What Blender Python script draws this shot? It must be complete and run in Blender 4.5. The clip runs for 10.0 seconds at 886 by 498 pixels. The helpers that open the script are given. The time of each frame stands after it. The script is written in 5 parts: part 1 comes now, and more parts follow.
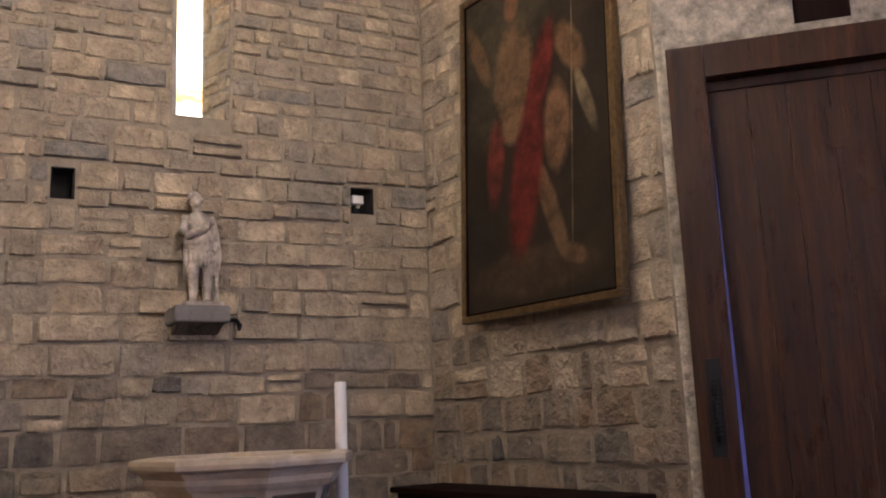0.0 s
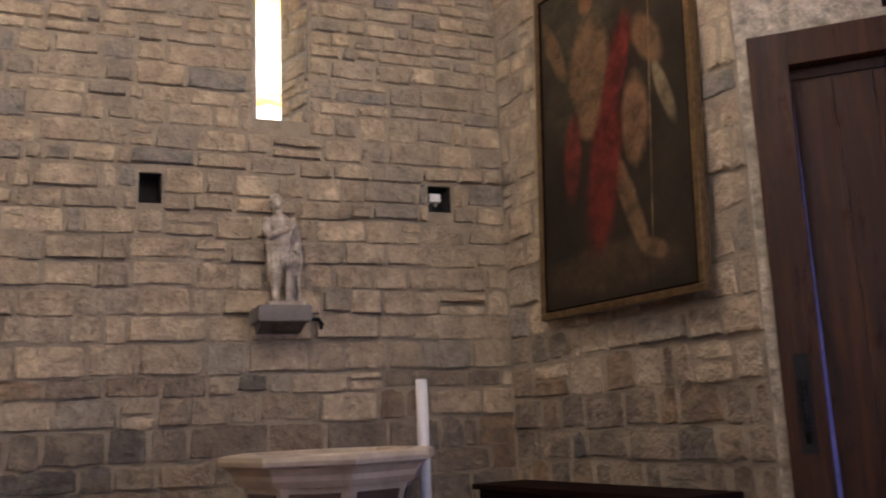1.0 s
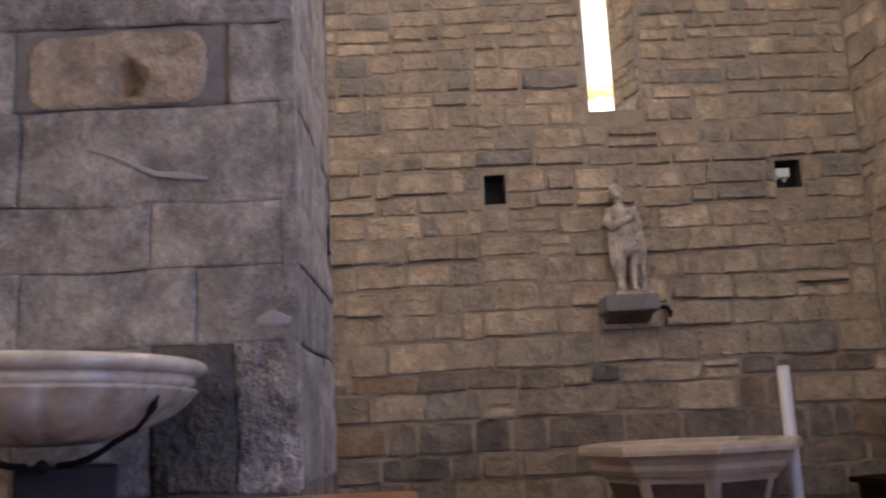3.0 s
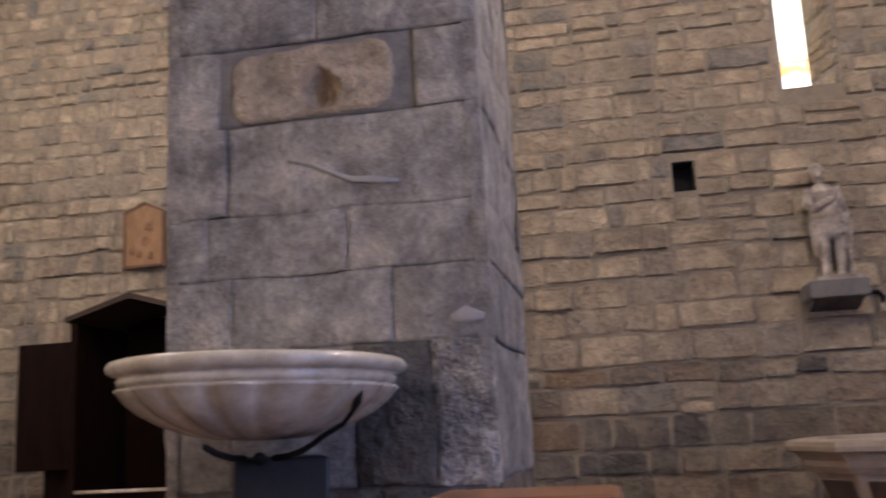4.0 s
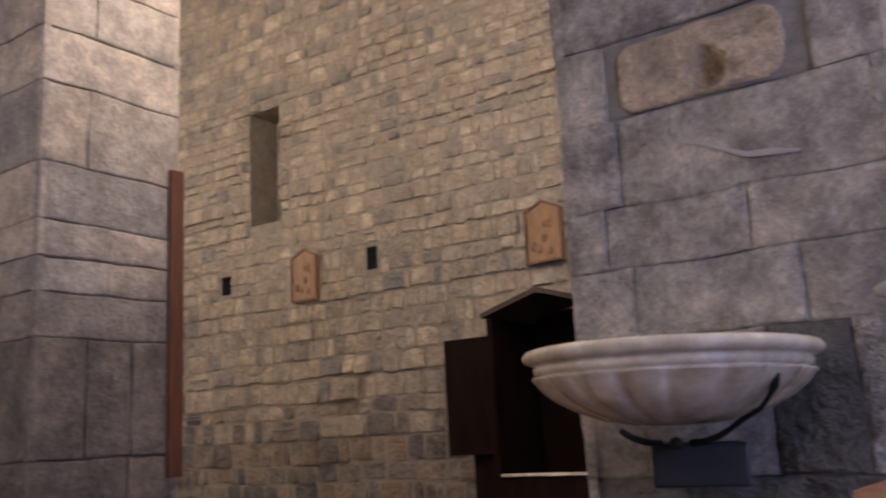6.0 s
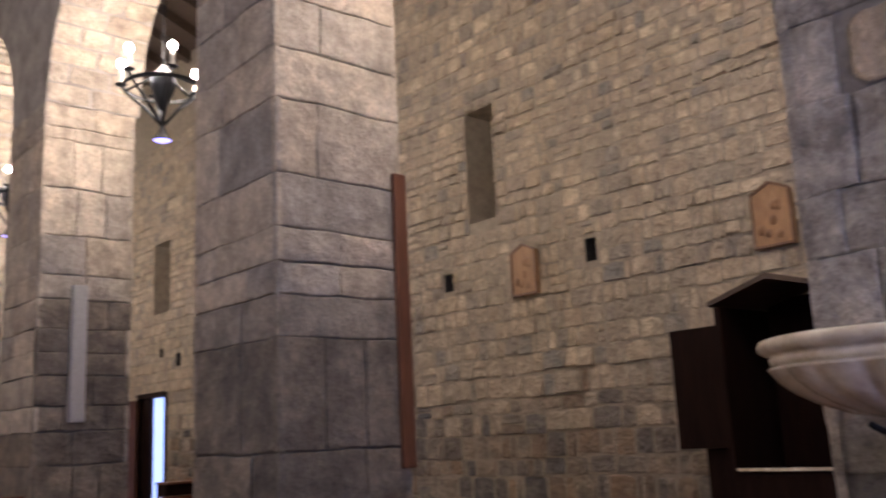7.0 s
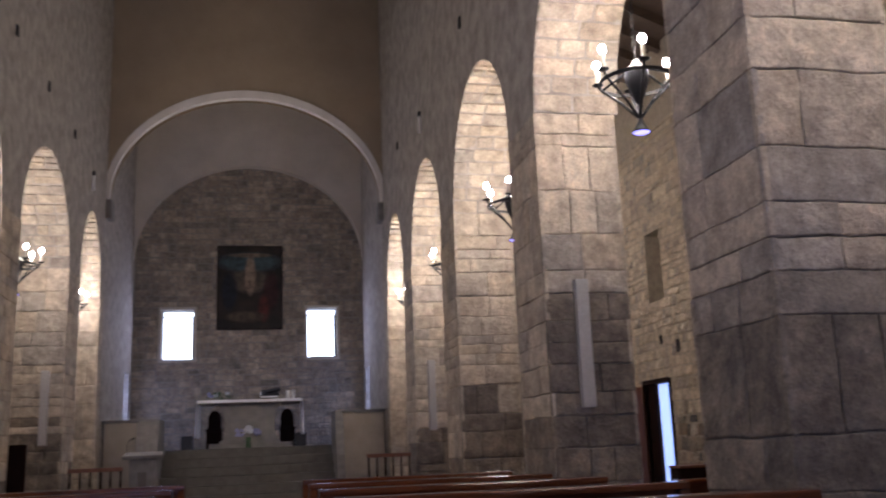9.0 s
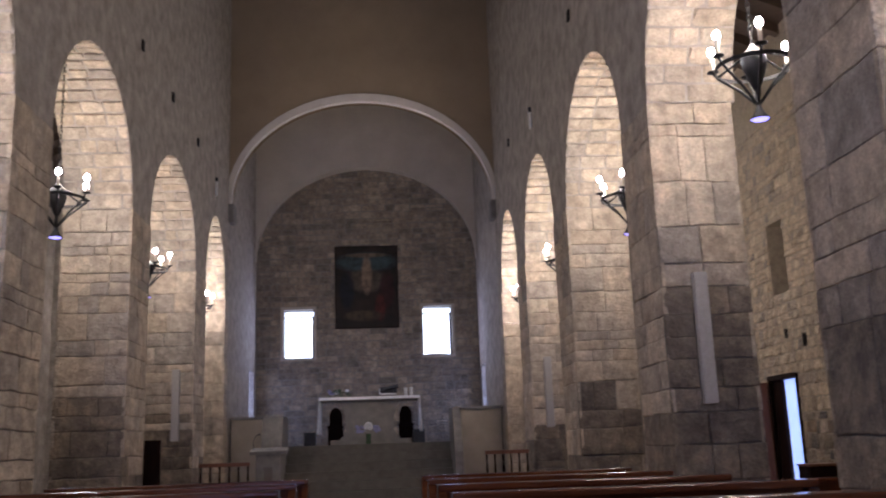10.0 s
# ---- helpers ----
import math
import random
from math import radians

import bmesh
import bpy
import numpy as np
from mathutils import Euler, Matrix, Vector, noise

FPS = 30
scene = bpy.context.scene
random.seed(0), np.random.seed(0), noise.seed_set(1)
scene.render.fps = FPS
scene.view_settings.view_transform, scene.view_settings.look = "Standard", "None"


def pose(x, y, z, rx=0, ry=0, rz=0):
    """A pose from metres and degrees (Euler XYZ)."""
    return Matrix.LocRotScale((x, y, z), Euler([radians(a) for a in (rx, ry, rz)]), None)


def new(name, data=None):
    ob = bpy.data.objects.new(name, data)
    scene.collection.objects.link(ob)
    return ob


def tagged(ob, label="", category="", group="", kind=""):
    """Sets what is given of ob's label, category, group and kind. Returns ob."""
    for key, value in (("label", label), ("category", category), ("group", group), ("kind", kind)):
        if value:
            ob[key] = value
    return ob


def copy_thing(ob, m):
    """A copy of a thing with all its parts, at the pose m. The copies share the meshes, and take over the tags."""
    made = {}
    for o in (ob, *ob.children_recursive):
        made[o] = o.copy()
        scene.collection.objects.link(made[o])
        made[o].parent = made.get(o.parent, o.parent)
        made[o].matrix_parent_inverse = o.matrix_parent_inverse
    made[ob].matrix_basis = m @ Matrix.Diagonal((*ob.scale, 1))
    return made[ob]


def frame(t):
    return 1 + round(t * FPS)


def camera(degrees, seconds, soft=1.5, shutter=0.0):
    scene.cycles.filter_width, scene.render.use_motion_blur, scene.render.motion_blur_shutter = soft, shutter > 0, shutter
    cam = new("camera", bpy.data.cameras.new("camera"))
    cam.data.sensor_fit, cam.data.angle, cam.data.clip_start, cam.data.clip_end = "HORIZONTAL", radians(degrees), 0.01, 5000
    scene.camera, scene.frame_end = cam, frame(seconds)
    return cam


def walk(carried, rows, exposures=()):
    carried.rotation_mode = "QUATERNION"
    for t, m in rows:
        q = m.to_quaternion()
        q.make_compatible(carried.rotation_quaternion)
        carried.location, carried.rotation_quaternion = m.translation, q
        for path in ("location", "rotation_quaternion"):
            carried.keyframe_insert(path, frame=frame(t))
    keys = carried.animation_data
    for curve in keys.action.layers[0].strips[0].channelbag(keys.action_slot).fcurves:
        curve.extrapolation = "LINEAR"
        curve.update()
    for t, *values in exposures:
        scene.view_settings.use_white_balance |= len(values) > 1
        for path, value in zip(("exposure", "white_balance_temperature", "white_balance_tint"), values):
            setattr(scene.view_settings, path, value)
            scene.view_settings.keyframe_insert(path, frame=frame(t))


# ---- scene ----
# ---------------------------------------------------------------- camera
cam = camera(50.9, 10.0, soft=1.9, shutter=0.5)
EYE = 1.1
PATH = [
    (0.0, 0.057, -0.033, -0.000, -116.26, 10.44, 2.32), (0.5, 0.054, -0.030, 0.002, -114.98, 10.41, 2.32),
    (1.0, 0.052, -0.017, 0.000, -111.49, 10.46, 2.40), (1.5, 0.046, -0.009, 0.005, -107.49, 10.46, 2.47),
    (2.0, 0.040, -0.002, 0.007, -101.11, 10.54, 2.55), (2.5, 0.033, -0.000, 0.006, -95.46, 10.64, 2.65),
    (4.0, 0.022, 0.015, 0.006, -78.73, 10.93, 2.80), (4.5, 0.017, 0.017, 0.006, -71.79, 11.06, 2.81),
    (5.0, 0.008, 0.019, 0.004, -66.01, 11.18, 2.84), (6.5, -0.009, 0.018, 0.001, -47.80, 11.52, 2.82),
    (7.0, -0.017, 0.016, 0.001, -40.76, 11.64, 2.71), (7.5, -0.022, 0.004, -0.000, -33.52, 11.75, 2.62),
    (8.0, -0.040, -0.004, -0.006, -25.42, 11.89, 2.58), (8.5, -0.048, -0.015, -0.009, -16.70, 12.01, 2.45),
    (9.0, -0.046, -0.013, -0.018, -10.84, 12.13, 2.21), (9.5, -0.045, -0.015, -0.022, -7.01, 12.17, 2.14),
    (10.0, -0.042, -0.021, -0.025, -3.74, 12.22, 1.98),
]
walk(cam, [(t, pose(x, y, EYE + z, 90 + pitch, roll, yaw)) for t, x, y, z, yaw, pitch, roll in PATH],
     [(0.0, 0.25, 6030, 15.5), (2.5, -0.1, 5820, 17), (4.5, 0.0, 5730, 17), (6.5, -0.08, 5760, 17), (8.5, -0.46, 5570, 17), (10.0, -0.55, 5530, 18)])

# ---------------------------------------------------------------- plan
P = 2.5            # nave face of the piers on the camera's right
Q = -3.1           # nave face of the piers on the other side
D = 6.0            # aisle wall
DL = -6.6          # the other aisle's wall
STARTS = [0.36, 4.21, 8.055, 11.92, 15.55]   # near face of each pier
LSTARTS = [0.2, 3.9, 7.7, 11.57, 15.7]       # the same on the other side
PW, PT = 0.95, 0.86                          # pier length and thickness
YE = 19.05         # wall with the chancel arch
YA = 23.5          # end wall of the chancel
SPRING, CROWN = 4.19, 5.65                   # arcade arches
ASPR, ACR = 6.3, 8.62                        # chancel arch and vault
TOPZ = 11.4
CORNER = (6.0, -2.9)
SPLAY = (3.79, -3.24)                        # where the entrance wall turns away to the door
BACKN = Vector((SPLAY[0] - CORNER[0], SPLAY[1] - CORNER[1], 0)).normalized()
DOORU = Vector((-0.676, -0.737, 0)).normalized()

# ---------------------------------------------------------------- light
world = bpy.data.worlds.new("sky")
scene.world = world
world.use_nodes = True
wn = world.node_tree
sky = wn.nodes.new("ShaderNodeTexSky")
sky.sky_type, sky.sun_disc, sky.sun_elevation, sky.sun_rotation = "NISHITA", False, radians(40), radians(200)
wn.nodes["Background"].inputs["Strength"].default_value = 0.12
wn.links.new(sky.outputs[0], wn.nodes["Background"].inputs["Color"])


def lamp(name, kind, energy, colour, m, **more):
    data = bpy.data.lights.new(name, kind)
    data.energy, data.color = energy, colour
    if kind == "POINT":
        data.shadow_soft_size = more.get("size", 0.25)
    elif kind == "SPOT":
        data.spot_size, data.spot_blend, data.shadow_soft_size = radians(more.get("angle", 120)), 0.6, 0.06
    elif kind == "AREA":
        data.shape, data.size, data.size_y = "RECTANGLE", more["w"], more["h"]
    ob = new(name, data)
    ob.matrix_world = m
    return ob


WARM = (1.0, 0.83, 0.61)
COOL = (0.76, 0.76, 1.0)
CHZ = 3.86
BAYS = [-1.2] + [(a + PW + b) / 2 for a, b in zip(STARTS, STARTS[1:] + [YE])]
LBAYS = [-1.2] + [(a + PW + b) / 2 for a, b in zip(LSTARTS, LSTARTS[1:] + [YE])]
for x, bays in ((P + 0.43, BAYS), (Q - 0.43, LBAYS)):
    side = 1.0 if x > 0 else 0.7
    for y in bays:
        # the iron pans and basket under the bulbs hold back part of the light that would fall on the floor
        lamp("chandelier_glow", "POINT", 165 * side, WARM, pose(x, y, CHZ + 0.25), size=0.2)
        lamp("chandelier_upward_glow", "SPOT", 190 * side, WARM, pose(x, y, CHZ + 0.2, 180), angle=178)
        lamp("chandelier_downlight", "SPOT", 2.5, (0.85, 0.88, 1.0), pose(x, y, CHZ - 0.42), angle=150)
# daylight at the chancel windows, the lancet and the entrance portal
lamp("window_daylight", "AREA", 36, COOL, pose(-2.05, YA - 0.02, 4.07, 90, 0, 180), w=0.7, h=1.15)
lamp("window_daylight", "AREA", 36, COOL, pose(1.47, YA - 0.02, 4.07, 90, 0, 180), w=0.7, h=1.15)
lamp("entrance_daylight", "AREA", 85, (0.42, 0.52, 1.0), pose(-1.6, -5.05, 1.5, 90, 0, 0), w=2.7, h=2.9)
# far aisle window and oculus are unseen, added for cool light on the first pier
lamp("unseen_side_daylight", "AREA", 44, (0.45, 0.55, 1.0), pose(DL + 0.03, 0.4, 3.4, 0, -90, 0), w=2.2, h=1.2)
lamp("unseen_oculus_daylight", "AREA", 35, (0.6, 0.7, 1.0), pose(-0.2, -5.05, 6.2, 90, 0, 0), w=1.3, h=1.9)

# ---------------------------------------------------------------- materials
class Nodes:
    """Short way to wire a node material."""

    def __init__(self, name, rough=0.8, metal=0.0):
        self.m = bpy.data.materials.new(name)
        self.m.use_nodes = True
        self.t = self.m.node_tree
        self.b = self.t.nodes["Principled BSDF"]
        self.b.inputs["Roughness"].default_value, self.b.inputs["Metallic"].default_value = rough, metal
        self.co = self.n("ShaderNodeNewGeometry").outputs["Position"]

    def n(self, kind, **put):
        node = self.t.nodes.new(kind)
        for key, value in put.items():
            node.inputs[key].default_value = value
        return node

    def link(self, a, b):
        self.t.links.new(a, b)

    def noise(self, scale, detail=5.0, rough=0.6, stretch=None, distort=0.0):
        co = self.co
        if stretch:
            mp = self.n("ShaderNodeMapping")
            mp.inputs["Scale"].default_value = stretch
            self.link(co, mp.inputs["Vector"])
            co = mp.outputs[0]
        node = self.n("ShaderNodeTexNoise", Scale=scale, Detail=detail, Roughness=rough, Distortion=distort)
        self.link(co, node.inputs["Vector"])
        return node.outputs["Fac"]

    def ramp(self, fac, stops):
        node = self.t.nodes.new("ShaderNodeValToRGB")
        el = node.color_ramp.elements
        el[0].position, el[0].color = stops[0][0], (*stops[0][1], 1)
        el[1].position, el[1].color = stops[-1][0], (*stops[-1][1], 1)
        for pos, c in stops[1:-1]:
            e = el.new(pos)
            e.color = (*c, 1)
        self.link(fac, node.inputs["Fac"])
        return node.outputs["Color"]

    def mix(self, fac, a, b, how="MIX"):
        node = self.t.nodes.new("ShaderNodeMix")
        node.data_type, node.blend_type = "RGBA", how
        for value, at in ((fac, 0), (a, 6), (b, 7)):
            if isinstance(value, (int, float)):
                node.inputs[at].default_value = value
            elif isinstance(value, tuple):
                node.inputs[at].default_value = (*value, 1)
            else:
                self.link(value, node.inputs[at])
        return node.outputs[2]

    def maths(self, how, a, b):
        node = self.t.nodes.new("ShaderNodeMath")
        node.operation = how
        for value, at in ((a, 0), (b, 1)):
            if isinstance(value, (int, float)):
                node.inputs[at].default_value = value
            else:
                self.link(value, node.inputs[at])
        return node.outputs[0]

    def piece_random(self):
        ob = self.n("ShaderNodeObjectInfo").outputs["Random"]
        island = self.n("ShaderNodeNewGeometry").outputs["Random Per Island"]
        return self.maths("FRACT", self.maths("ADD", ob, island), 0.0)

    def bump(self, height, strength, distance=0.01):
        node = self.n("ShaderNodeBump", Strength=strength, Distance=distance)
        self.link(height, node.inputs["Height"])
        self.link(node.outputs[0], self.b.inputs["Normal"])

    def colour(self, value):
        if isinstance(value, tuple):
            self.b.inputs["Base Color"].default_value = (*value, 1)
        else:
            self.link(value, self.b.inputs["Base Color"])
        return self


LIME = (0.36, 0.295, 0.205)


def stone_mat(name, tones, stain=(0.1, 0.09, 0.085), stain_amount=0.5, bump=0.9, grain=28.0, relief=0.026, speck=0.5, smear=0.0, blotch=0.35):
    """Rough masonry: a tone for each piece, mottling, stains and chisel relief."""
    k = Nodes(name, 0.92)
    step = 1.0 / (len(tones) - 1)
    base = k.ramp(k.piece_random(), [(i * step, c) for i, c in enumerate(tones)])
    mott = k.ramp(k.noise(7.0, 6.0, 0.68), [(0.3, (0.5, 0.48, 0.47)), (0.7, (1.5, 1.46, 1.38))])
    col = k.mix(0.75, base, mott, "MULTIPLY")
    patch = k.ramp(k.noise(5.5, 10.0, 0.8, distort=0.4), [(0.36, (0.45, 0.43, 0.43)), (0.5, (0.97, 0.97, 0.97)), (0.64, (1.5, 1.48, 1.43))])
    col = k.mix(blotch, col, patch, "MULTIPLY")
    fine = k.ramp(k.noise(45.0, 5.0, 0.75), [(0.3, (0.6, 0.58, 0.57)), (0.66, (1.35, 1.34, 1.31))])
    col = k.mix(speck, col, fine, "MULTIPLY")
    if smear:
        lime = k.ramp(k.noise(5.0, 6.0, 0.7, distort=0.6), [(0.46, (0, 0, 0)), (0.62, (1, 1, 1))])
        col = k.mix(k.maths("MULTIPLY", lime, smear), col, LIME)
    mask = k.ramp(k.noise(1.7, 8.0, 0.72), [(0.5, (0, 0, 0)), (0.7, (1, 1, 1))])
    col = k.mix(k.maths("MULTIPLY", mask, stain_amount), col, stain)
    pits = k.ramp(k.noise(17.0, 4.0, 0.6), [(0.60, (0, 0, 0)), (0.70, (1, 1, 1))])
    col = k.mix(k.maths("MULTIPLY", pits, speck * 0.8), col, stain)
    k.colour(col)
    h = k.maths("ADD", k.maths("MULTIPLY", k.noise(grain, 4.0, 0.6), 0.4), k.maths("MULTIPLY", k.noise(7.0, 5.0, 0.62), 2.4))
    k.bump(h, bump, relief)
    return k.m


def plain_mat(name, a, b, scale=6.0, rough=0.8, metal=0.0, bump=0.2, stretch=None, grain=60.0, dist=0.004):
    k = Nodes(name, rough, metal)
    k.colour(k.ramp(k.noise(scale, 6.0, 0.65, stretch), [(0.3, a), (0.7, b)]))
    k.bump(k.noise(grain, 5.0, 0.7, stretch), bump, dist)
    return k.m


def glow_mat(name, colour, strength):
    k = Nodes(name, 0.4)
    k.colour(colour)
    k.b.inputs["Emission Color"].default_value = (*colour, 1)
    k.b.inputs["Emission Strength"].default_value = strength
    return k.m


# darker ashlar for the lower blocks of the piers
DARKASH = stone_mat("dark_brown_ashlar", [(0.18, 0.148, 0.112), (0.23, 0.19, 0.14), (0.135, 0.114, 0.093), (0.25, 0.204, 0.148), (0.16, 0.133, 0.104)], stain=(0.05, 0.044, 0.039), stain_amount=0.8, bump=0.55, blotch=0.6)
TANSTONE = stone_mat("tan_sandstone_block", [(0.43, 0.35, 0.25), (0.45, 0.365, 0.262)], stain=(0.25, 0.22, 0.19), stain_amount=0.5)
WALLSTONE = stone_mat("sandstone_rubble", [(0.38, 0.305, 0.215), (0.32, 0.262, 0.19), (0.43, 0.345, 0.24), (0.345, 0.28, 0.2), (0.39, 0.31, 0.215), (0.19, 0.178, 0.16), (0.36, 0.29, 0.205),
                                           (0.48, 0.392, 0.275), (0.29, 0.24, 0.178), (0.38, 0.30, 0.205), (0.42, 0.34, 0.237), (0.225, 0.2, 0.165), (0.345, 0.282, 0.205)],
                      speck=0.45, smear=0.4, stain=(0.13, 0.112, 0.092), stain_amount=0.45)
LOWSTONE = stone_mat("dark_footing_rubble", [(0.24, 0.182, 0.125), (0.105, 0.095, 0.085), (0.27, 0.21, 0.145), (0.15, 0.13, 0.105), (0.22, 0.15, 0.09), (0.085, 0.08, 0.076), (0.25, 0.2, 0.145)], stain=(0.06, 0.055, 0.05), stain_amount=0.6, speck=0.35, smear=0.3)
# dark stone of some first-pier blocks; also paints the shade under the statue shelf
DARKBLOCK = stone_mat("dark_grey_brown_stone", [(0.115, 0.105, 0.092), (0.16, 0.143, 0.12)], stain=(0.04, 0.038, 0.035), stain_amount=0.7)
ASHLAR = stone_mat("grey_ashlar", [(0.37, 0.335, 0.29), (0.31, 0.288, 0.26), (0.42, 0.378, 0.316), (0.335, 0.31, 0.278), (0.38, 0.34, 0.285)],
                   stain=(0.12, 0.113, 0.11), stain_amount=0.8, bump=0.6, blotch=0.85)
CRUST = stone_mat("salt_crusted_ashlar", [(0.40, 0.37, 0.33), (0.46, 0.425, 0.38)], stain=(0.11, 0.1, 0.095), stain_amount=0.7, bump=1.0, grain=40.0, relief=0.05, speck=1.0, blotch=0.85)
ENDSTONE = stone_mat("grey_brown_chancel_stone", [(0.35, 0.295, 0.232), (0.26, 0.225, 0.182), (0.41, 0.342, 0.264), (0.3, 0.257, 0.208), (0.2, 0.178, 0.152), (0.36, 0.3, 0.234)], stain=(0.1, 0.09, 0.08), stain_amount=0.7)
GREYBED = plain_mat("grey_bedding_mortar", (0.19, 0.172, 0.15), (0.31, 0.28, 0.245), 12.0, 0.95, 0, 0.9, None, 40.0, 0.015)
JOINT = plain_mat("dark_recessed_mortar", (0.11, 0.095, 0.078), (0.22, 0.19, 0.155), 9.0, 0.95, 0, 0.9, None, 50.0, 0.015)
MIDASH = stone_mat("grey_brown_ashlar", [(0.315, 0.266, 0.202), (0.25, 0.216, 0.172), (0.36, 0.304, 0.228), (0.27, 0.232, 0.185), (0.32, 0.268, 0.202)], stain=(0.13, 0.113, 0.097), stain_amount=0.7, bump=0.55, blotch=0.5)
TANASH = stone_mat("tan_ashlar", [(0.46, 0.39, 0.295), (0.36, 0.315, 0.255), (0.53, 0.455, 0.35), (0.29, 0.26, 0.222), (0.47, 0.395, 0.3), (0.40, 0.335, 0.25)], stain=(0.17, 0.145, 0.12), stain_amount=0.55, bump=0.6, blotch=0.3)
MORTAR = plain_mat("lime_mortar", (0.22, 0.182, 0.132), (0.36, 0.297, 0.213), 9.0, 0.95, 0, 0.9, None, 50.0, 0.015)
PLASTER = plain_mat("old_wall_plaster", (0.2, 0.176, 0.148), (0.44, 0.39, 0.33), 4.5, 0.95, 0, 1.0, None, 11.0, 0.03)
ROUGHCAST = plain_mat("rough_pitted_mortar", (0.24, 0.205, 0.155), (0.78, 0.68, 0.53), 13.0, 0.95, 0, 1.0, None, 22.0, 0.07)
BEIGE = plain_mat("brown_chancel_plaster", (0.27, 0.205, 0.13), (0.335, 0.255, 0.165), 1.2, 0.9, 0, 0.15)
BAND = plain_mat("pale_lime_band", (0.58, 0.53, 0.46), (0.68, 0.62, 0.55), 2.0, 0.9, 0, 0.2)
WHITE = plain_mat("greyed_lime_plaster", (0.46, 0.41, 0.345), (0.56, 0.5, 0.425), 1.5, 0.9, 0, 0.15)
TERRACOTTA = plain_mat("terracotta_floor", (0.12, 0.06, 0.038), (0.19, 0.10, 0.062), 4.0, 0.55, 0, 0.2)
STEPSTONE = plain_mat("grey_step_stone", (0.085, 0.075, 0.06), (0.135, 0.12, 0.098), 5.0, 0.75)
DARKWOOD = plain_mat("dark_roof_timber", (0.03, 0.018, 0.01), (0.07, 0.04, 0.022), 5.0, 0.7, 0, 0.3, (1, 8, 8))
IRON = plain_mat("black_wrought_iron", (0.005, 0.0045, 0.0045), (0.013, 0.0115, 0.0105), 20.0, 0.55, 0.1, 0.3)
IRON.node_tree.nodes["Principled BSDF"].inputs["Specular IOR Level"].default_value = 0.25


# ---------------------------------------------------------------- mesh helpers
def part(name, bm, material, parent=None, label="", smooth=False):
    """Link a bmesh as one mesh object, under a thing or part when given."""
    me = bpy.data.meshes.new(name)
    if smooth:
        for f in bm.faces:
            f.smooth = True
    bm.to_mesh(me)
    bm.free()
    for mt in (material if isinstance(material, (list, tuple)) else (material,)):
        me.materials.append(mt)
    ob = new(name, me)
    if parent:
        ob.parent = parent
    if label:
        ob["label"] = label
    return ob


def empty(name, m, label, category, group="", kind=""):
    ob = new(name)
    ob.matrix_world = m
    return tagged(ob, label, category, group, kind)


def add_box(bm, x0, x1, y0, y1, z0, z1, bevel=0.0, m=None):
    vs = [bm.verts.new((x, y, z)) for x in (x0, x1) for y in (y0, y1) for z in (z0, z1)]
    fs = [bm.faces.new([vs[i] for i in q]) for q in ((0, 1, 3, 2), (4, 6, 7, 5), (0, 4, 5, 1), (2, 3, 7, 6), (0, 2, 6, 4), (1, 5, 7, 3))]
    if bevel:
        es = list({e for f in fs for e in f.edges})
        out = bmesh.ops.bevel(bm, geom=es, offset=bevel, segments=2, profile=0.6, affect="EDGES")
        vs = list({v for f in out["faces"] for v in f.verts} | {v for v in vs if v.is_valid})
    if m is not None:
        bmesh.ops.transform(bm, matrix=m, verts=[v for v in vs if v.is_valid])
    return bm


def box(x0, x1, y0, y1, z0, z1, bevel=0.0, m=None):
    return add_box(bmesh.new(), x0, x1, y0, y1, z0, z1, bevel, m)


def add_prism(bm, outline, h0, h1, to):
    """A solid from a flat outline; to(u, v, h) gives the place."""
    a = [bm.verts.new(to(u, v, h0)) for u, v in outline]
    b = [bm.verts.new(to(u, v, h1)) for u, v in outline]
    bm.faces.new(a)
    bm.faces.new(b[::-1])
    for i in range(len(a)):
        j = (i + 1) % len(a)
        bm.faces.new((a[i], b[i], b[j], a[j]))
    bmesh.ops.recalc_face_normals(bm, faces=bm.faces)
    return bm


def add_lathe(bm, profile, steps=32, sx=1.0, sy=1.0, at=(0, 0, 0), ripple=None, sz=1.0):
    rings = []
    for k, (r, z) in enumerate(profile):
        ring = []
        for i in range(steps):
            a = 2 * math.pi * i / steps
            rr = r * (1 + (ripple(k, a) if ripple else 0))
            ring.append(bm.verts.new((at[0] + rr * sx * math.cos(a), at[1] + rr * sy * math.sin(a), at[2] + z * sz + (1 - sz) * 0.29)))
        rings.append(ring)
    for lo, hi in zip(rings, rings[1:]):
        for i in range(steps):
            j = (i + 1) % steps
            bm.faces.new((lo[i], lo[j], hi[j], hi[i]))
    for ring, flip in ((rings[0], True), (rings[-1], False)):
        bm.faces.new(ring[::-1] if flip else ring)
    return bm


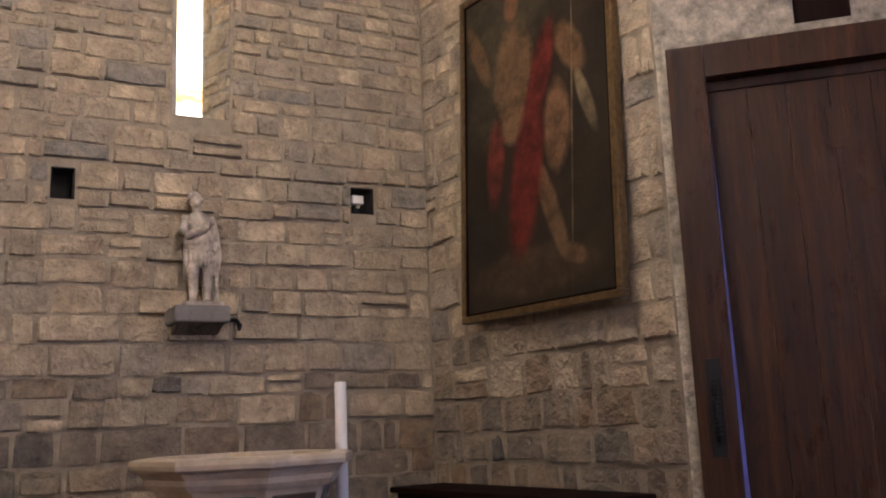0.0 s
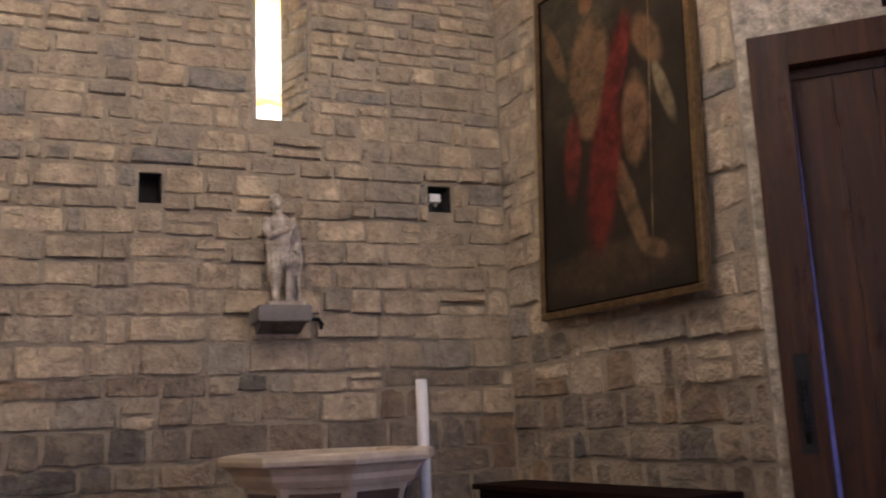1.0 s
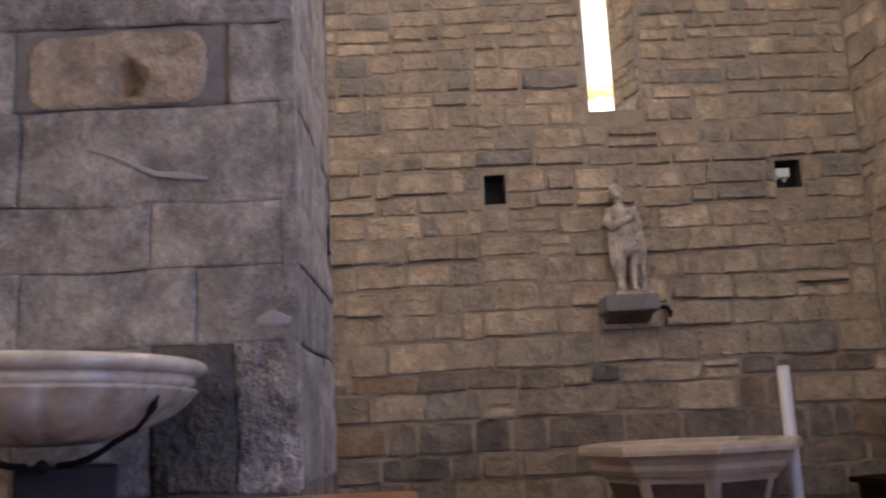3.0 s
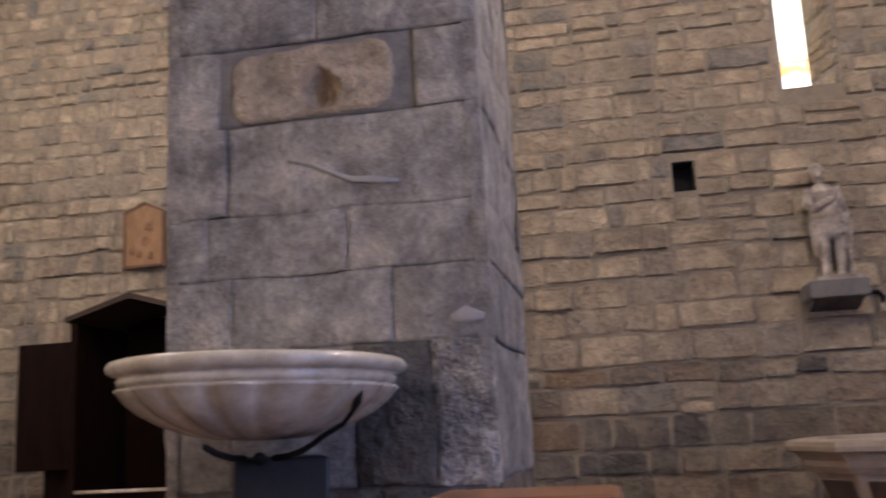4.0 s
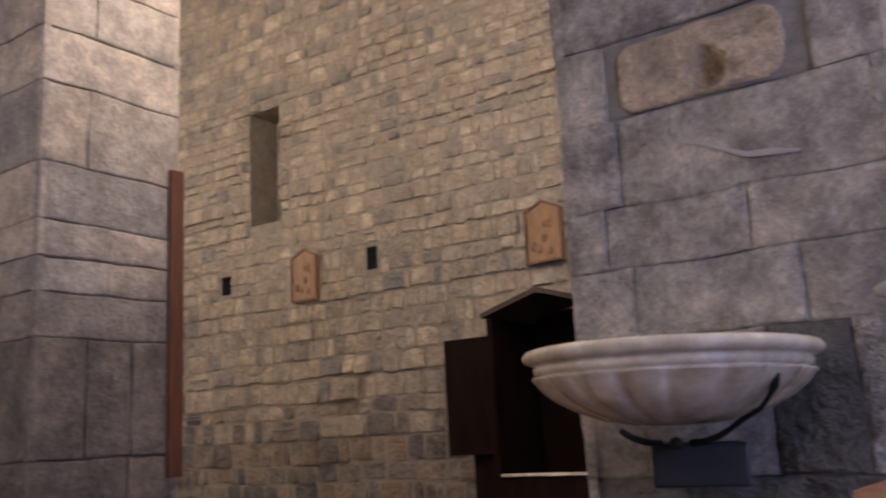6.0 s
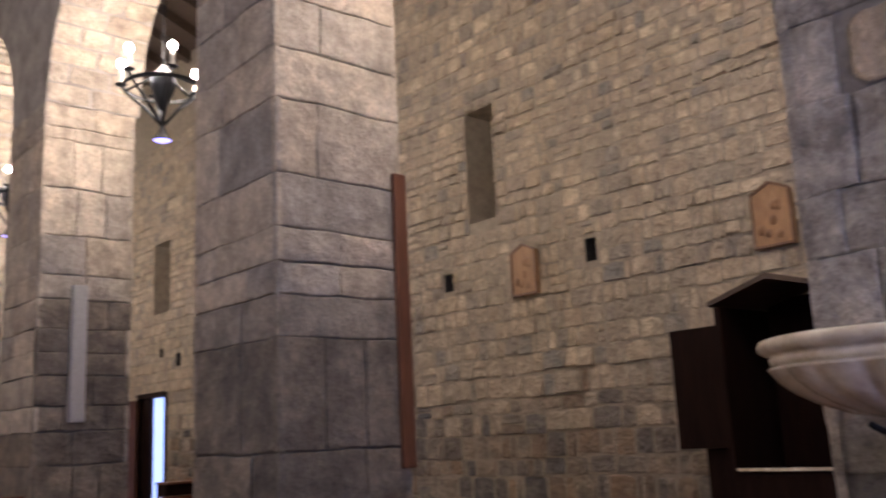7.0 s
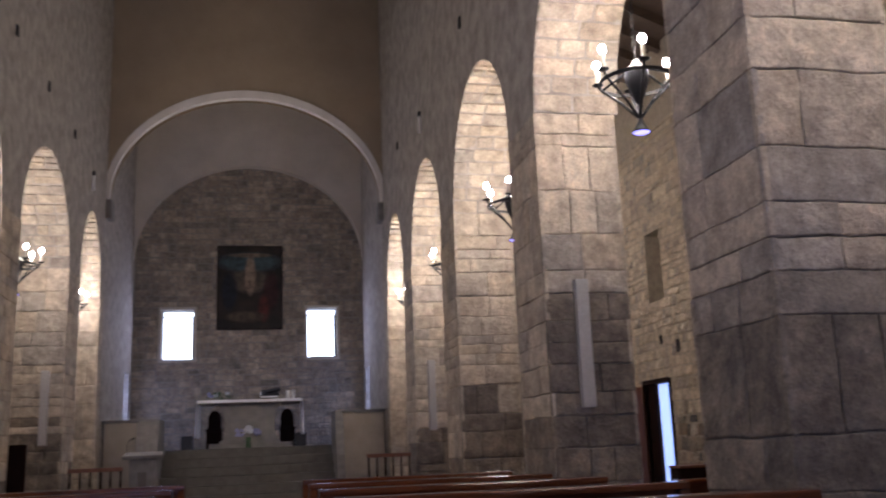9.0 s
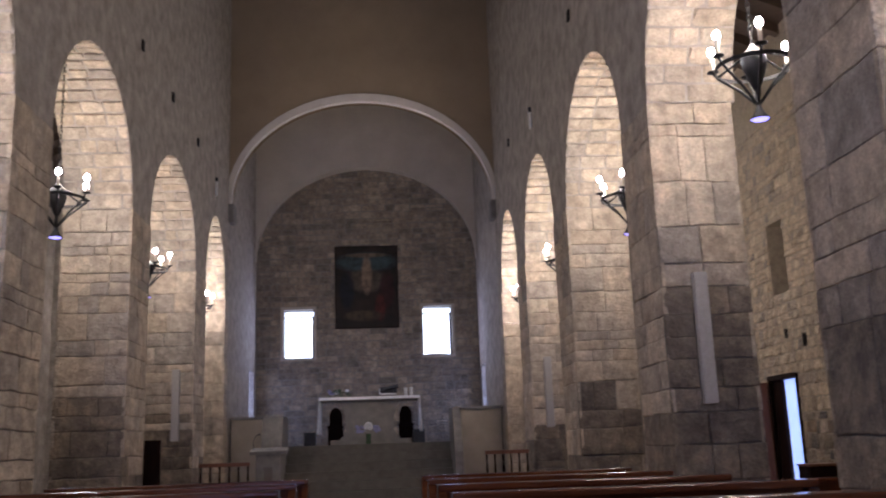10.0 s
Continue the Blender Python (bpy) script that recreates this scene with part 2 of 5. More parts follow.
def add_tube(bm, points, radius, sides=8):
    """A round bar along points; radius a number or one for each point."""
    pts = [Vector(q) for q in points]
    rad = radius if isinstance(radius, (list, tuple)) else [radius] * len(pts)
    rings = []
    for i, q in enumerate(pts):
        d = (pts[min(i + 1, len(pts) - 1)] - pts[max(i - 1, 0)]).normalized()
        side = d.cross(Vector((0.31, 0.17, 0.93))).normalized()
        up = d.cross(side).normalized()
        rings.append([bm.verts.new(q + rad[i] * (math.cos(2 * math.pi * k / sides) * side + math.sin(2 * math.pi * k / sides) * up)) for k in range(sides)])
    for lo, hi in zip(rings, rings[1:]):
        for k in range(sides):
            j = (k + 1) % sides
            bm.faces.new((lo[k], lo[j], hi[j], hi[k]))
    bm.faces.new(rings[0][::-1])
    bm.faces.new(rings[-1])
    bmesh.ops.recalc_face_normals(bm, faces=bm.faces)
    return bm


# ---------------------------------------------------------------- masonry
def plane_to(origin, u, normal):
    """Matrix from wall axes (u along, w out of the wall, v up) to the world."""
    u, n = Vector(u).normalized(), Vector(normal).normalized()
    m = Matrix((( u.x, n.x, 0, origin[0]), (u.y, n.y, 0, origin[1]), (u.z, n.z, 1, origin[2]), (0, 0, 0, 1)))
    return m


def slab(name, m, u0, u1, v0, v1, thick, openings, material, label, category="wall"):
    """A wall with real openings; openings are (u0, u1, v0, v1, depth): depth None goes right through."""
    us = sorted({u0, u1, *[min(max(v, u0), u1) for o in openings for v in o[:2]]})
    vs = sorted({v0, v1, *[min(max(v, v0), v1) for o in openings for v in o[2:4]]})

    def depth(i, j):
        if not (0 <= i < len(us) - 1 and 0 <= j < len(vs) - 1):
            return None
        cu, cv = (us[i] + us[i + 1]) / 2, (vs[j] + vs[j + 1]) / 2
        for o in openings:
            if o[0] < cu < o[1] and o[2] < cv < o[3]:
                return thick if o[4] is None else o[4]
        return 0.0
    bm = bmesh.new()
    cache = {}

    def vert(u, w, v):
        key = (round(u, 4), round(w, 4), round(v, 4))
        if key not in cache:
            cache[key] = bm.verts.new(m @ Vector((u, w, v)))
        return cache[key]

    def quad(*q):
        try:
            bm.faces.new([vert(*c) for c in q])
        except ValueError:
            pass
    for i in range(len(us) - 1):
        for j in range(len(vs) - 1):
            d = depth(i, j)
            a, b, c, e = us[i], us[i + 1], vs[j], vs[j + 1]
            if d < thick:
                quad((a, -d, c), (b, -d, c), (b, -d, e), (a, -d, e))
                quad((a, -thick, c), (a, -thick, e), (b, -thick, e), (b, -thick, c))
            for di, dj, p, q in ((-1, 0, (a, c), (a, e)), (1, 0, (b, c), (b, e)), (0, -1, (a, c), (b, c)), (0, 1, (a, e), (b, e))):
                o = depth(i + di, j + dj)
                o = thick if o is None else o
                if o > d:
                    quad((p[0], -d, p[1]), (q[0], -d, q[1]), (q[0], -o, q[1]), (p[0], -o, p[1]))
    bmesh.ops.recalc_face_normals(bm, faces=bm.faces)
    ob = part(name, bm, material)
    return tagged(ob, label, category, kind="structure")


def stone_geo(w, h, d, rng, chip=0.014, nu=2, nv=1, rough=0.3):
    """One stone, centred, face near depth d, with worn uneven edges: vertices and faces."""
    j = lambda s: rng.uniform(-s, s)
    chip = min(chip, 0.2 * min(w, h))
    ring = [(-0.5 + i / nu, -0.5) for i in range(nu)] + [(0.5, -0.5 + i / nv) for i in range(nv)]
    ring = ring + [(-a, -b) for a, b in ring]
    verts, faces = [], []
    for a, b in ring:
        verts.append((a * w, -0.004, b * h))
    for a, b in ring:
        cut = 1.5 if abs(a) > 0.49 and abs(b) > 0.49 else 0.15
        lift = 0.9 if b < -0.49 else (0.06 if b > 0.49 else 0.6)
        verts.append((a * (w - 2 * cut * chip * rng.uniform(0.3, 1.2)) + j(chip * 0.3), d * (lift + j(0.15)), b * (h - 2 * cut * chip * rng.uniform(0.3, 1.0)) + j(chip * 0.35)))
    for a, b in ring:
        top = 1.1 if b > 0 else 0.4
        lift = 1.2 if b < -0.49 else (0.3 if b > 0.49 else 0.75)
        verts.append((a * (w - 2 * chip * rng.uniform(0.7, 1.7)), d * (lift + j(rough)), b * (h - 2 * chip * top * rng.uniform(0.6, 1.5))))
    n = len(ring)
    for lo in (0, n):
        for i in range(n):
            k = (i + 1) % n
            faces.append((lo + i, lo + k, lo + n + k, lo + n + i))
    c = len(verts)
    verts.append((j(0.15) * w, d * (0.8 + j(rough)), j(0.15) * h))
    for i in range(n):
        faces.append((2 * n + i, 2 * n + (i + 1) % n, c))
    return verts, faces


def block_geo(s, width, seed, chip):
    """One big hewn block: wavy joints shared with its neighbours, edges chipped here and there, an uneven face."""
    u0, u1, v0, v1, d = s[:5]
    cu, cv, w, h = (u0 + u1) / 2, (v0 + v1) / 2, u1 - u0, v1 - v0
    nu, nv = max(3, min(9, int(w / 0.07))), max(2, min(6, int(h / 0.07)))
    wear = min(chip, 0.2 * min(w, h))
    us = [0, wear / w] + [i / nu for i in range(1, nu)] + [1 - wear / w, 1]
    vs = [0, wear / h] + [i / nv for i in range(1, nv)] + [1 - wear / h, 1]
    verts, faces = [], []
    n, m = len(us), len(vs)
    for j, b in enumerate(vs):
        for i, a in enumerate(us):
            u, v = u0 + a * w, v0 + b * h
            bend = 0.013 * ((1 - b) * noise.noise((u * 4.5, round(v0, 1) * 13.1, seed)) + b * noise.noise((u * 4.5, round(v1, 1) * 13.1, seed)))
            lean = 0.0 if (a < 0.1 and u0 < 0.01) or (a > 0.9 and u1 > width - 0.01) else 0.009 * noise.noise((v * 5, round(u, 1) * 9.7, seed + 7))
            rim = i in (0, n - 1) or j in (0, m - 1)
            lump = 0.0045 * noise.noise((u * 6, v * 6, seed)) + 0.004 * noise.noise((u * 15, v * 15, seed + 3))
            broken = max(0.0, noise.noise((u * 5 + seed, v * 5, cu * 7 + cv * 3)) - 0.1)
            broken += max(0.0, 0.8 * noise.noise((u * 17 + seed, v * 17, cu * 3 + cv * 7)) - 0.12)
            depth = d * ((0.85 - 2.2 * broken) if rim else 1.0) + (0 if rim else lump)
            if not rim and (i in (1, n - 2) or j in (1, m - 2)):
                depth -= 0.02 * broken
            verts.append((u + lean - cu, max(depth, -0.003), v + bend - cv))
    for j in range(m - 1):
        for i in range(n - 1):
            o = j * n + i
            faces.append((o, o + 1, o + n + 1, o + n))
    ring = list(range(n)) + [j * n + n - 1 for j in range(1, m)] + [(m - 1) * n + i for i in range(n - 2, -1, -1)] + [j * n for j in range(m - 2, 0, -1)]
    c = len(verts)
    verts += [(verts[r][0], -0.026, verts[r][2]) for r in ring]
    for q in range(len(ring)):
        p = (q + 1) % len(ring)
        faces.append((ring[q], c + q, c + p, ring[p]))
    return verts, faces


def lay_stones(parent, m, stones, material, near=None, seed=1, name="stone", limit=300, chip=0.016, nu=2, nv=1, rough=0.3, tilt=0.9, geo=None):
    """Stones (u0, u1, v0, v1, proud[, matrix]) on a wall: those that near(u, v) picks as single parts, the rest joined."""
    rng = random.Random(seed)
    inv = parent.matrix_world.inverted()
    joined, singles = {}, 0
    for s in stones:
        cu, cv = (s[0] + s[1]) / 2, (s[2] + s[3]) / 2
        vs, fs = geo(s) if geo else stone_geo(s[1] - s[0], s[3] - s[2], s[4], rng, chip, nu, nv, rough)
        at = (s[5] if len(s) > 5 else m) @ Matrix.Translation((cu, 0, cv)) @ pose(0, 0, 0, 0, rng.uniform(-tilt, tilt), 0)
        if near and singles < limit and near(cu, cv):
            singles += 1
            me = bpy.data.meshes.new(name)
            me.from_pydata(vs, [], fs)
            if geo:
                me.polygons.foreach_set("use_smooth", [all(vs[i][1] > -0.02 for i in f) for f in fs])
            me.materials.append(material(cu, cv) if callable(material) else material)
            ob = new(name, me)
            ob.parent, ob.matrix_parent_inverse, ob.matrix_basis = parent, inv, at
        else:
            mat = material(cu, cv) if callable(material) else material
            verts, faces = joined.setdefault(mat.name, ([], []))
            o = len(verts)
            verts += [at @ Vector(v) for v in vs]
            faces += [tuple(i + o for i in f) for f in fs]
    for mat, (verts, faces) in joined.items():
        me = bpy.data.meshes.new("stonework")
        me.from_pydata(verts, [], faces)
        me.materials.append(bpy.data.materials[mat])
        ob = new("stonework", me)
        ob.parent, ob.matrix_parent_inverse = parent, inv
        tagged(ob, kind="stuff")


def courses(u0, u1, v0, v1, height, length, openings, seed, proud=(0.006, 0.016), gap=0.009, big=None, keep=None, wide=None):
    """Coursed rubble: rows of stones of uneven height and length, cut round the openings."""
    rng = random.Random(seed)
    out = []
    v = v0
    while v < v1 - 0.03:
        k = big(v) if big else 1.0
        h = min(rng.uniform(*height) * k, v1 - v)
        if v1 - v - h < 0.05:
            h = v1 - v
        u = u0 - rng.uniform(0, 0.2)
        while u < u1:
            w = rng.uniform(*length) * k * (wide(u) if wide else 1.0)
            if rng.random() < 0.14:
                w *= 0.5
            a, b = max(u, u0), min(u + w, u1)
            u += w
            spans = [(a, b)]
            for o in openings:
                if v + h > o[2] + 0.02 and v < o[3] - 0.02:
                    cut = []
                    for s in spans:
                        if s[1] <= o[0] or s[0] >= o[1]:
                            cut.append(s)
                        else:
                            cut += [(s[0], o[0]), (o[1], s[1])]
                    spans = cut
            split = rng.random() < 0.06 and h > 0.12
            for s in spans:
                if s[1] - s[0] > 0.03 and (keep is None or keep((s[0] + s[1]) / 2, v + h / 2)):
                    rows = ((v, v + h * 0.5), (v + h * 0.5, v + h)) if split else ((v, v + h),)
                    for lo, hi in rows:
                        wave = 0.02 * noise.noise(((s[0] + s[1]) * 0.55, lo * 0.9, seed))
                        lo, hi = lo + wave, hi + wave
                        run = max(0.0, noise.noise(((s[0] + s[1]) * 0.9, lo * 23.0, seed + 0.5)) + 0.15)
                        d = rng.uniform(*proud) + 0.034 * run * rng.uniform(0.3, 1.3)
                        out.append((s[0] + gap * 0.8 + rng.uniform(-0.004, 0.004), s[1] - gap * 0.8, lo + gap / 2 + rng.uniform(-0.013, 0.011), hi - gap / 2 + rng.uniform(-0.012, 0.01), d))
        v += h
    return out

# ---------------------------------------------------------------- structure
def arch_outline(y0, y1, spring, crown, steps=18):
    """Points of an arch from its left foot over the crown to its right foot."""
    c, r = (y0 + y1) / 2, (y1 - y0) / 2
    return [(c - r * math.cos(math.pi * i / steps), spring + (crown - spring) * math.sin(math.pi * i / steps)) for i in range(steps + 1)]


floor = tagged(part("floor", box(DL - 0.5, D + 0.5, -6.2, YA + 0.5, -0.2, 0.0), TERRACOTTA), "worn terracotta tile floor of the church", "floor", kind="structure")

# openings of the aisle wall: along the wall u = y, up v = z
SLIT = (-1.47, -1.09, 3.13, 5.6, None)
HOLES = [(-0.515, -0.375, 2.52, 2.72, 0.3), (-2.49, -2.315, 2.545, 2.735, 0.3), (4.92, 5.04, 2.52, 2.72, 0.3), (6.73, 6.87, 2.53, 2.71, 0.3)]
NICHE = (6.05, 6.45, 3.14, 4.26, 0.35)
NICHE_FAR = (13.13, 13.7, 3.2, 4.3, 0.35)
SIDE_DOOR = (13.22, 14.15, 0.0, 1.97, None)
HOLES += [(13.33, 13.48, 2.53, 2.67, 0.25), (12.74, 12.91, 2.35, 2.54, 0.25)]
AISLE_OPEN = [SLIT, NICHE, NICHE_FAR, SIDE_DOOR] + HOLES
aisle_m = plane_to((D, 0, 0), (0, 1, 0), (-1, 0, 0))
wall_aisle = slab("wall_aisle", aisle_m, CORNER[1] - 0.6, YE, 0.0, 7.2, 0.7, AISLE_OPEN, MORTAR, "coursed sandstone rubble wall of the side aisle")
aisle_stones = courses(CORNER[1], YE, 0.0, 5.9, (0.09, 0.17), (0.12, 0.34), AISLE_OPEN, 11, big=lambda v: 1.25 if v < 1.7 else 1.0, wide=lambda u: 1.2 if u < 1.5 else 0.72)
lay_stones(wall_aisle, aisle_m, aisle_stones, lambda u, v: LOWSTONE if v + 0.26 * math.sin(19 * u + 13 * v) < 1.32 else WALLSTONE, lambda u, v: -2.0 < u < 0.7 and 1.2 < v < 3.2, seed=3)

for open_ in (NICHE, NICHE_FAR):
    lay_stones(wall_aisle, plane_to((D + open_[4], 0, 0), (0, 1, 0), (-1, 0, 0)), courses(open_[0], open_[1], open_[2], open_[3], (0.1, 0.17), (0.1, 0.26), [], 16), WALLSTONE, lambda u, v: True, seed=17)
# black linings and plugs paint the deep shade inside the wall holes
HOLESHADE = plain_mat("hole_shade_black", (0.010, 0.009, 0.008), (0.03, 0.026, 0.022), 12.0, 0.95, 0, 0.6)
for u0, u1, v0, v1, deep in HOLES:
    bm = box(u0 + 0.002, u1 - 0.002, -deep + 0.002, -0.16, v0 + 0.002, v1 - 0.002, 0, aisle_m)
    for a, b, c, e in ((u0, u0 + 0.006, v0, v1), (u1 - 0.006, u1, v0, v1), (u0 + 0.006, u1 - 0.006, v1 - 0.006, v1), (u0 + 0.006, u1 - 0.006, v0, v0 + 0.006)):
        add_box(bm, a, b, -0.159, -0.012, c, e, 0, aisle_m)
    tagged(part("hole_lining", bm, HOLESHADE), "black lining painted as the shade inside a square scaffold hole", "hole", kind="structure")

back_m = plane_to((*CORNER, 0), BACKN, BACKN.cross(Vector((0, 0, 1))) * 1.0)
BACKL = (Vector((*SPLAY, 0)) - Vector((*CORNER, 0))).length
wall_entrance = slab("wall_entrance", back_m, -0.1, BACKL, 0.0, 7.2, 0.6, [], MORTAR, "sandstone rubble entrance wall beside the door")
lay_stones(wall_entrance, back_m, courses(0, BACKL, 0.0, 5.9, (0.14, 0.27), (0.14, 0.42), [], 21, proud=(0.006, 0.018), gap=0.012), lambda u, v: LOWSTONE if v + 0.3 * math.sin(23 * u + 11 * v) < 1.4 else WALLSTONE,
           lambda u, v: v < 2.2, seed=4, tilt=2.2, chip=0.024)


def arcade(face, thick, sign, name, starts):
    """Nave wall on its piers with round arches."""
    bm = bmesh.new()
    ends = [(-3.9, -2.6)] + [(s, s + PW) for s in starts] + [(YE - 0.3, YE + 0.02)]
    for (a0, a1), (b0, b1) in zip(ends, ends[1:]):
        arc = arch_outline(a1, b0, SPRING, CROWN)
        top = [(a1, TOPZ), (b0, TOPZ)]
        for i in range(len(arc) - 1):
            (ya, za), (yb, zb) = arc[i], arc[i + 1]
            front = [bm.verts.new((face, y, z)) for y, z in ((ya, za), (yb, zb), (yb, TOPZ), (ya, TOPZ))]
            back = [bm.verts.new((face + sign * thick, y, z)) for y, z in ((ya, za), (yb, zb), (yb, TOPZ), (ya, TOPZ))]
            bm.faces.new(front)
            bm.faces.new(back[::-1])
            bm.faces.new((front[0], back[0], back[1], front[1]))
            bm.faces.new((front[2], back[2], back[3], front[3]))
    for a0, a1 in ends:
        add_box(bm, min(face, face + sign * thick), max(face, face + sign * thick), a0, a1, SPRING, TOPZ)
    bmesh.ops.remove_doubles(bm, verts=bm.verts, dist=0.0005)
    bmesh.ops.recalc_face_normals(bm, faces=bm.faces)
    return tagged(part(name, bm, PLASTER), "tall plastered nave wall carried on round arches", "wall", kind="structure")


arcade_near = arcade(P + 0.01, PT - 0.02, 1, "wall_arcade_near", STARTS)
arcade_far = arcade(Q - 0.01, PT - 0.02, -1, "wall_arcade_far", LSTARTS)


def pitted(parent, m, u0, u1, v0, v1, pit):
    """A round-cornered tan block with a broken socket in its face, bedded in wide grey mortar."""
    bm = bmesh.new()
    nu, nv = 110, 50
    grid = []
    cu, cv, hu, hv = (u0 + u1) / 2 + 0.008, (v0 + v1) / 2 - 0.006, (u1 - u0) / 2 - 0.045, (v1 - v0) / 2 - 0.005
    inside = {}
    for i in range(nu + 1):
        col = []
        for k in range(nv + 1):
            u, v = u0 + i / nu * (u1 - u0), v0 + k / nv * (v1 - v0)
            rad = 0.07
            qx, qy = abs(u - cu) - hu + rad, abs(v - cv) - hv + rad
            dist = math.hypot(max(qx, 0), max(qy, 0)) + min(max(qx, qy), 0) - rad + 0.011 * noise.noise((u * 11, v * 11, 8))
            fall = min(1.0, max(0.0, -dist / 0.016))
            r = math.hypot((u - pit[0]) * (1.0 + 0.3 * math.sin(9 * v)), (v - pit[1]) * 0.9) + 0.012 * noise.noise((u * 24, v * 24, 1))
            w = 0.002 + 0.016 * fall + 0.005 * noise.noise((u * 9, v * 9, 3)) + 0.003 * noise.noise((u * 30, v * 30, 3)) - 0.085 * max(0.0, 1 - (r / 0.058) ** 2)
            vert = bm.verts.new(m @ Vector((u, w, v)))
            inside[vert] = dist < -0.004
            col.append(vert)
        grid.append(col)
    for i in range(nu):
        for k in range(nv):
            f = bm.faces.new((grid[i][k], grid[i + 1][k], grid[i + 1][k + 1], grid[i][k + 1]))
            f.material_index = 0 if sum(inside[q] for q in f.verts) > 2 else 1
    bmesh.ops.recalc_face_normals(bm, faces=bm.faces)
    ob = part("block", bm, [TANSTONE, GREYBED], parent, "tan block with a broken socket", True)
    ob.matrix_parent_inverse = parent.matrix_world.inverted()


def pier(x0, x1, y0, y1, top, seed, label, rows_near=None, layout=None, dark=None, skip=None, coarse=False):
    """A square pier of big ashlar blocks round a core. layout: block edges along the nave face, row by row."""
    ob = empty("pier", pose((x0 + x1) / 2, (y0 + y1) / 2, 0), label, "pier", "stone piers of the arcade")
    bm = box(x0 + (0.115 if skip else 0.024), x1 - 0.024, y0 + (0.018 if skip else 0.024), y1 - 0.024, 0, top)
    core = part("core", bm, GREYBED if skip else JOINT)
    if skip:
        bed = slab("bed", plane_to((x0 + 0.016, y0, 0), (0, 1, 0), (-1, 0, 0)), 0.018, y1 - y0 - 0.024, 0, top, 0.098, [(skip[0] - 0.07, skip[0] + 0.07, skip[1] - 0.075, skip[1] + 0.06, 0.09)], GREYBED, "")
        for key in ("category", "kind", "label"):
            if key in bed:
                del bed[key]
        bed.parent, bed.matrix_parent_inverse = ob, ob.matrix_world.inverted()
    core.parent = ob
    core.matrix_parent_inverse = ob.matrix_world.inverted()
    rng = random.Random(seed)
    cuts = list(rows_near or [])
    v = cuts[-1] if cuts else 0.0
    if not cuts:
        cuts = [0.0]
    while v < top - 0.05:
        h = min(rng.choice((0.13, 0.18, 0.22, 0.27, 0.34)) * rng.uniform(0.9, 1.1) if coarse else rng.uniform(0.19, 0.43), top - v)
        if top - v - h < 0.15:
            h = top - v
        v += h
        cuts.append(v)
    nave = x0 if x0 > 0 else x1
    out = -1 if x0 > 0 else 1
    faces = [(plane_to((nave - out * 0.012, y0, 0), (0, 1, 0), (out, 0, 0)), y1 - y0, layout), (plane_to((x0, y0 + 0.012, 0), (1, 0, 0), (0, -1, 0)), x1 - x0, None),
             (plane_to((x0 + x1 - nave + out * 0.012, y0, 0), (0, 1, 0), (-out, 0, 0)), y1 - y0, None), (plane_to((x0, y1 - 0.012, 0), (1, 0, 0), (0, 1, 0)), x1 - x0, None)]
    for k, (m, width, plan) in enumerate(faces):
        stones = []
        for r, (lo, hi) in enumerate(zip(cuts, cuts[1:])):
            edges = [0.0]
            bed = rng.choice((0.0, 0.001, 0.003) if skip else (0.001, 0.004, 0.008) if coarse else (0.001, 0.003, 0.007))
            if plan and r in plan:
                edges += plan[r]
            else:
                while edges[-1] < width - 0.01:
                    w = rng.uniform(0.16, 0.62) if coarse else rng.uniform(0.26, 0.8)
                    edges.append(width if width - edges[-1] - w < 0.2 else edges[-1] + w)
            if edges[-1] < width:
                edges.append(width)
            for a, b in zip(edges, edges[1:]):
                g = rng.uniform(0.0, 0.0012) if skip else rng.uniform(0.0008, 0.004)
                if k == 0 and skip and a < skip[0] < b and lo < skip[1] < hi:
                    pitted(ob, m, a + 0.002, b - 0.002, lo + 0.002, hi - 0.002, skip)
                    continue
                stones.append((a + (g if a > 0 else 0), b - (g if b < width else 0), lo + g * rng.uniform(0.2, 1), hi - g * rng.uniform(0.2, 1) - bed * rng.uniform(0.2, 1.3), (0.012 if coarse else 0.009) + rng.uniform(-0.004, 0.008)))
        # faces 0 and 1 get darker blocks low down; tan only higher up
        stone = (lambda u, v, k=k: CRUST if skip and k == 0 and u < 0.17 and 0.9 < v < 1.36 else DARKBLOCK if skip and k == 0 and (0.17 < u < 0.39 and 0.9 < v < 1.36 or v < 0.93) else DARKASH if (k == 1 and v < dark + (0.25 if coarse else 0.05) * math.sin(31 * u + 17 * v)) or (k == 0 and not skip and v + 0.2 * math.sin(27 * u + 9 * v) < dark * (0.55 if coarse else 0.75)) else (ASHLAR if skip else TANASH if coarse or v > 1.95 else MIDASH)) if dark else TANASH
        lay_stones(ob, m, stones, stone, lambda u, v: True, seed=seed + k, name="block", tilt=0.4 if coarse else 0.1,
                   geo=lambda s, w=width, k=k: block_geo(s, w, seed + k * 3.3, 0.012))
    return ob


PIER_ROWS = {0: [0.0, 0.3, 0.55, 0.96, 1.345, 1.555, 1.735, 2.015, 2.255, 2.55, 2.86, 3.1, 3.4],
             1: [0.0, 0.45, 0.8, 1.08, 1.675, 1.905, 2.085, 2.268, 2.568, 3.0, 3.3, 3.62],
             2: [0.0, 0.4, 0.75, 1.05, 1.33, 1.54, 1.79, 1.985, 2.185, 2.44, 2.65, 3.0, 3.42, 3.86]}
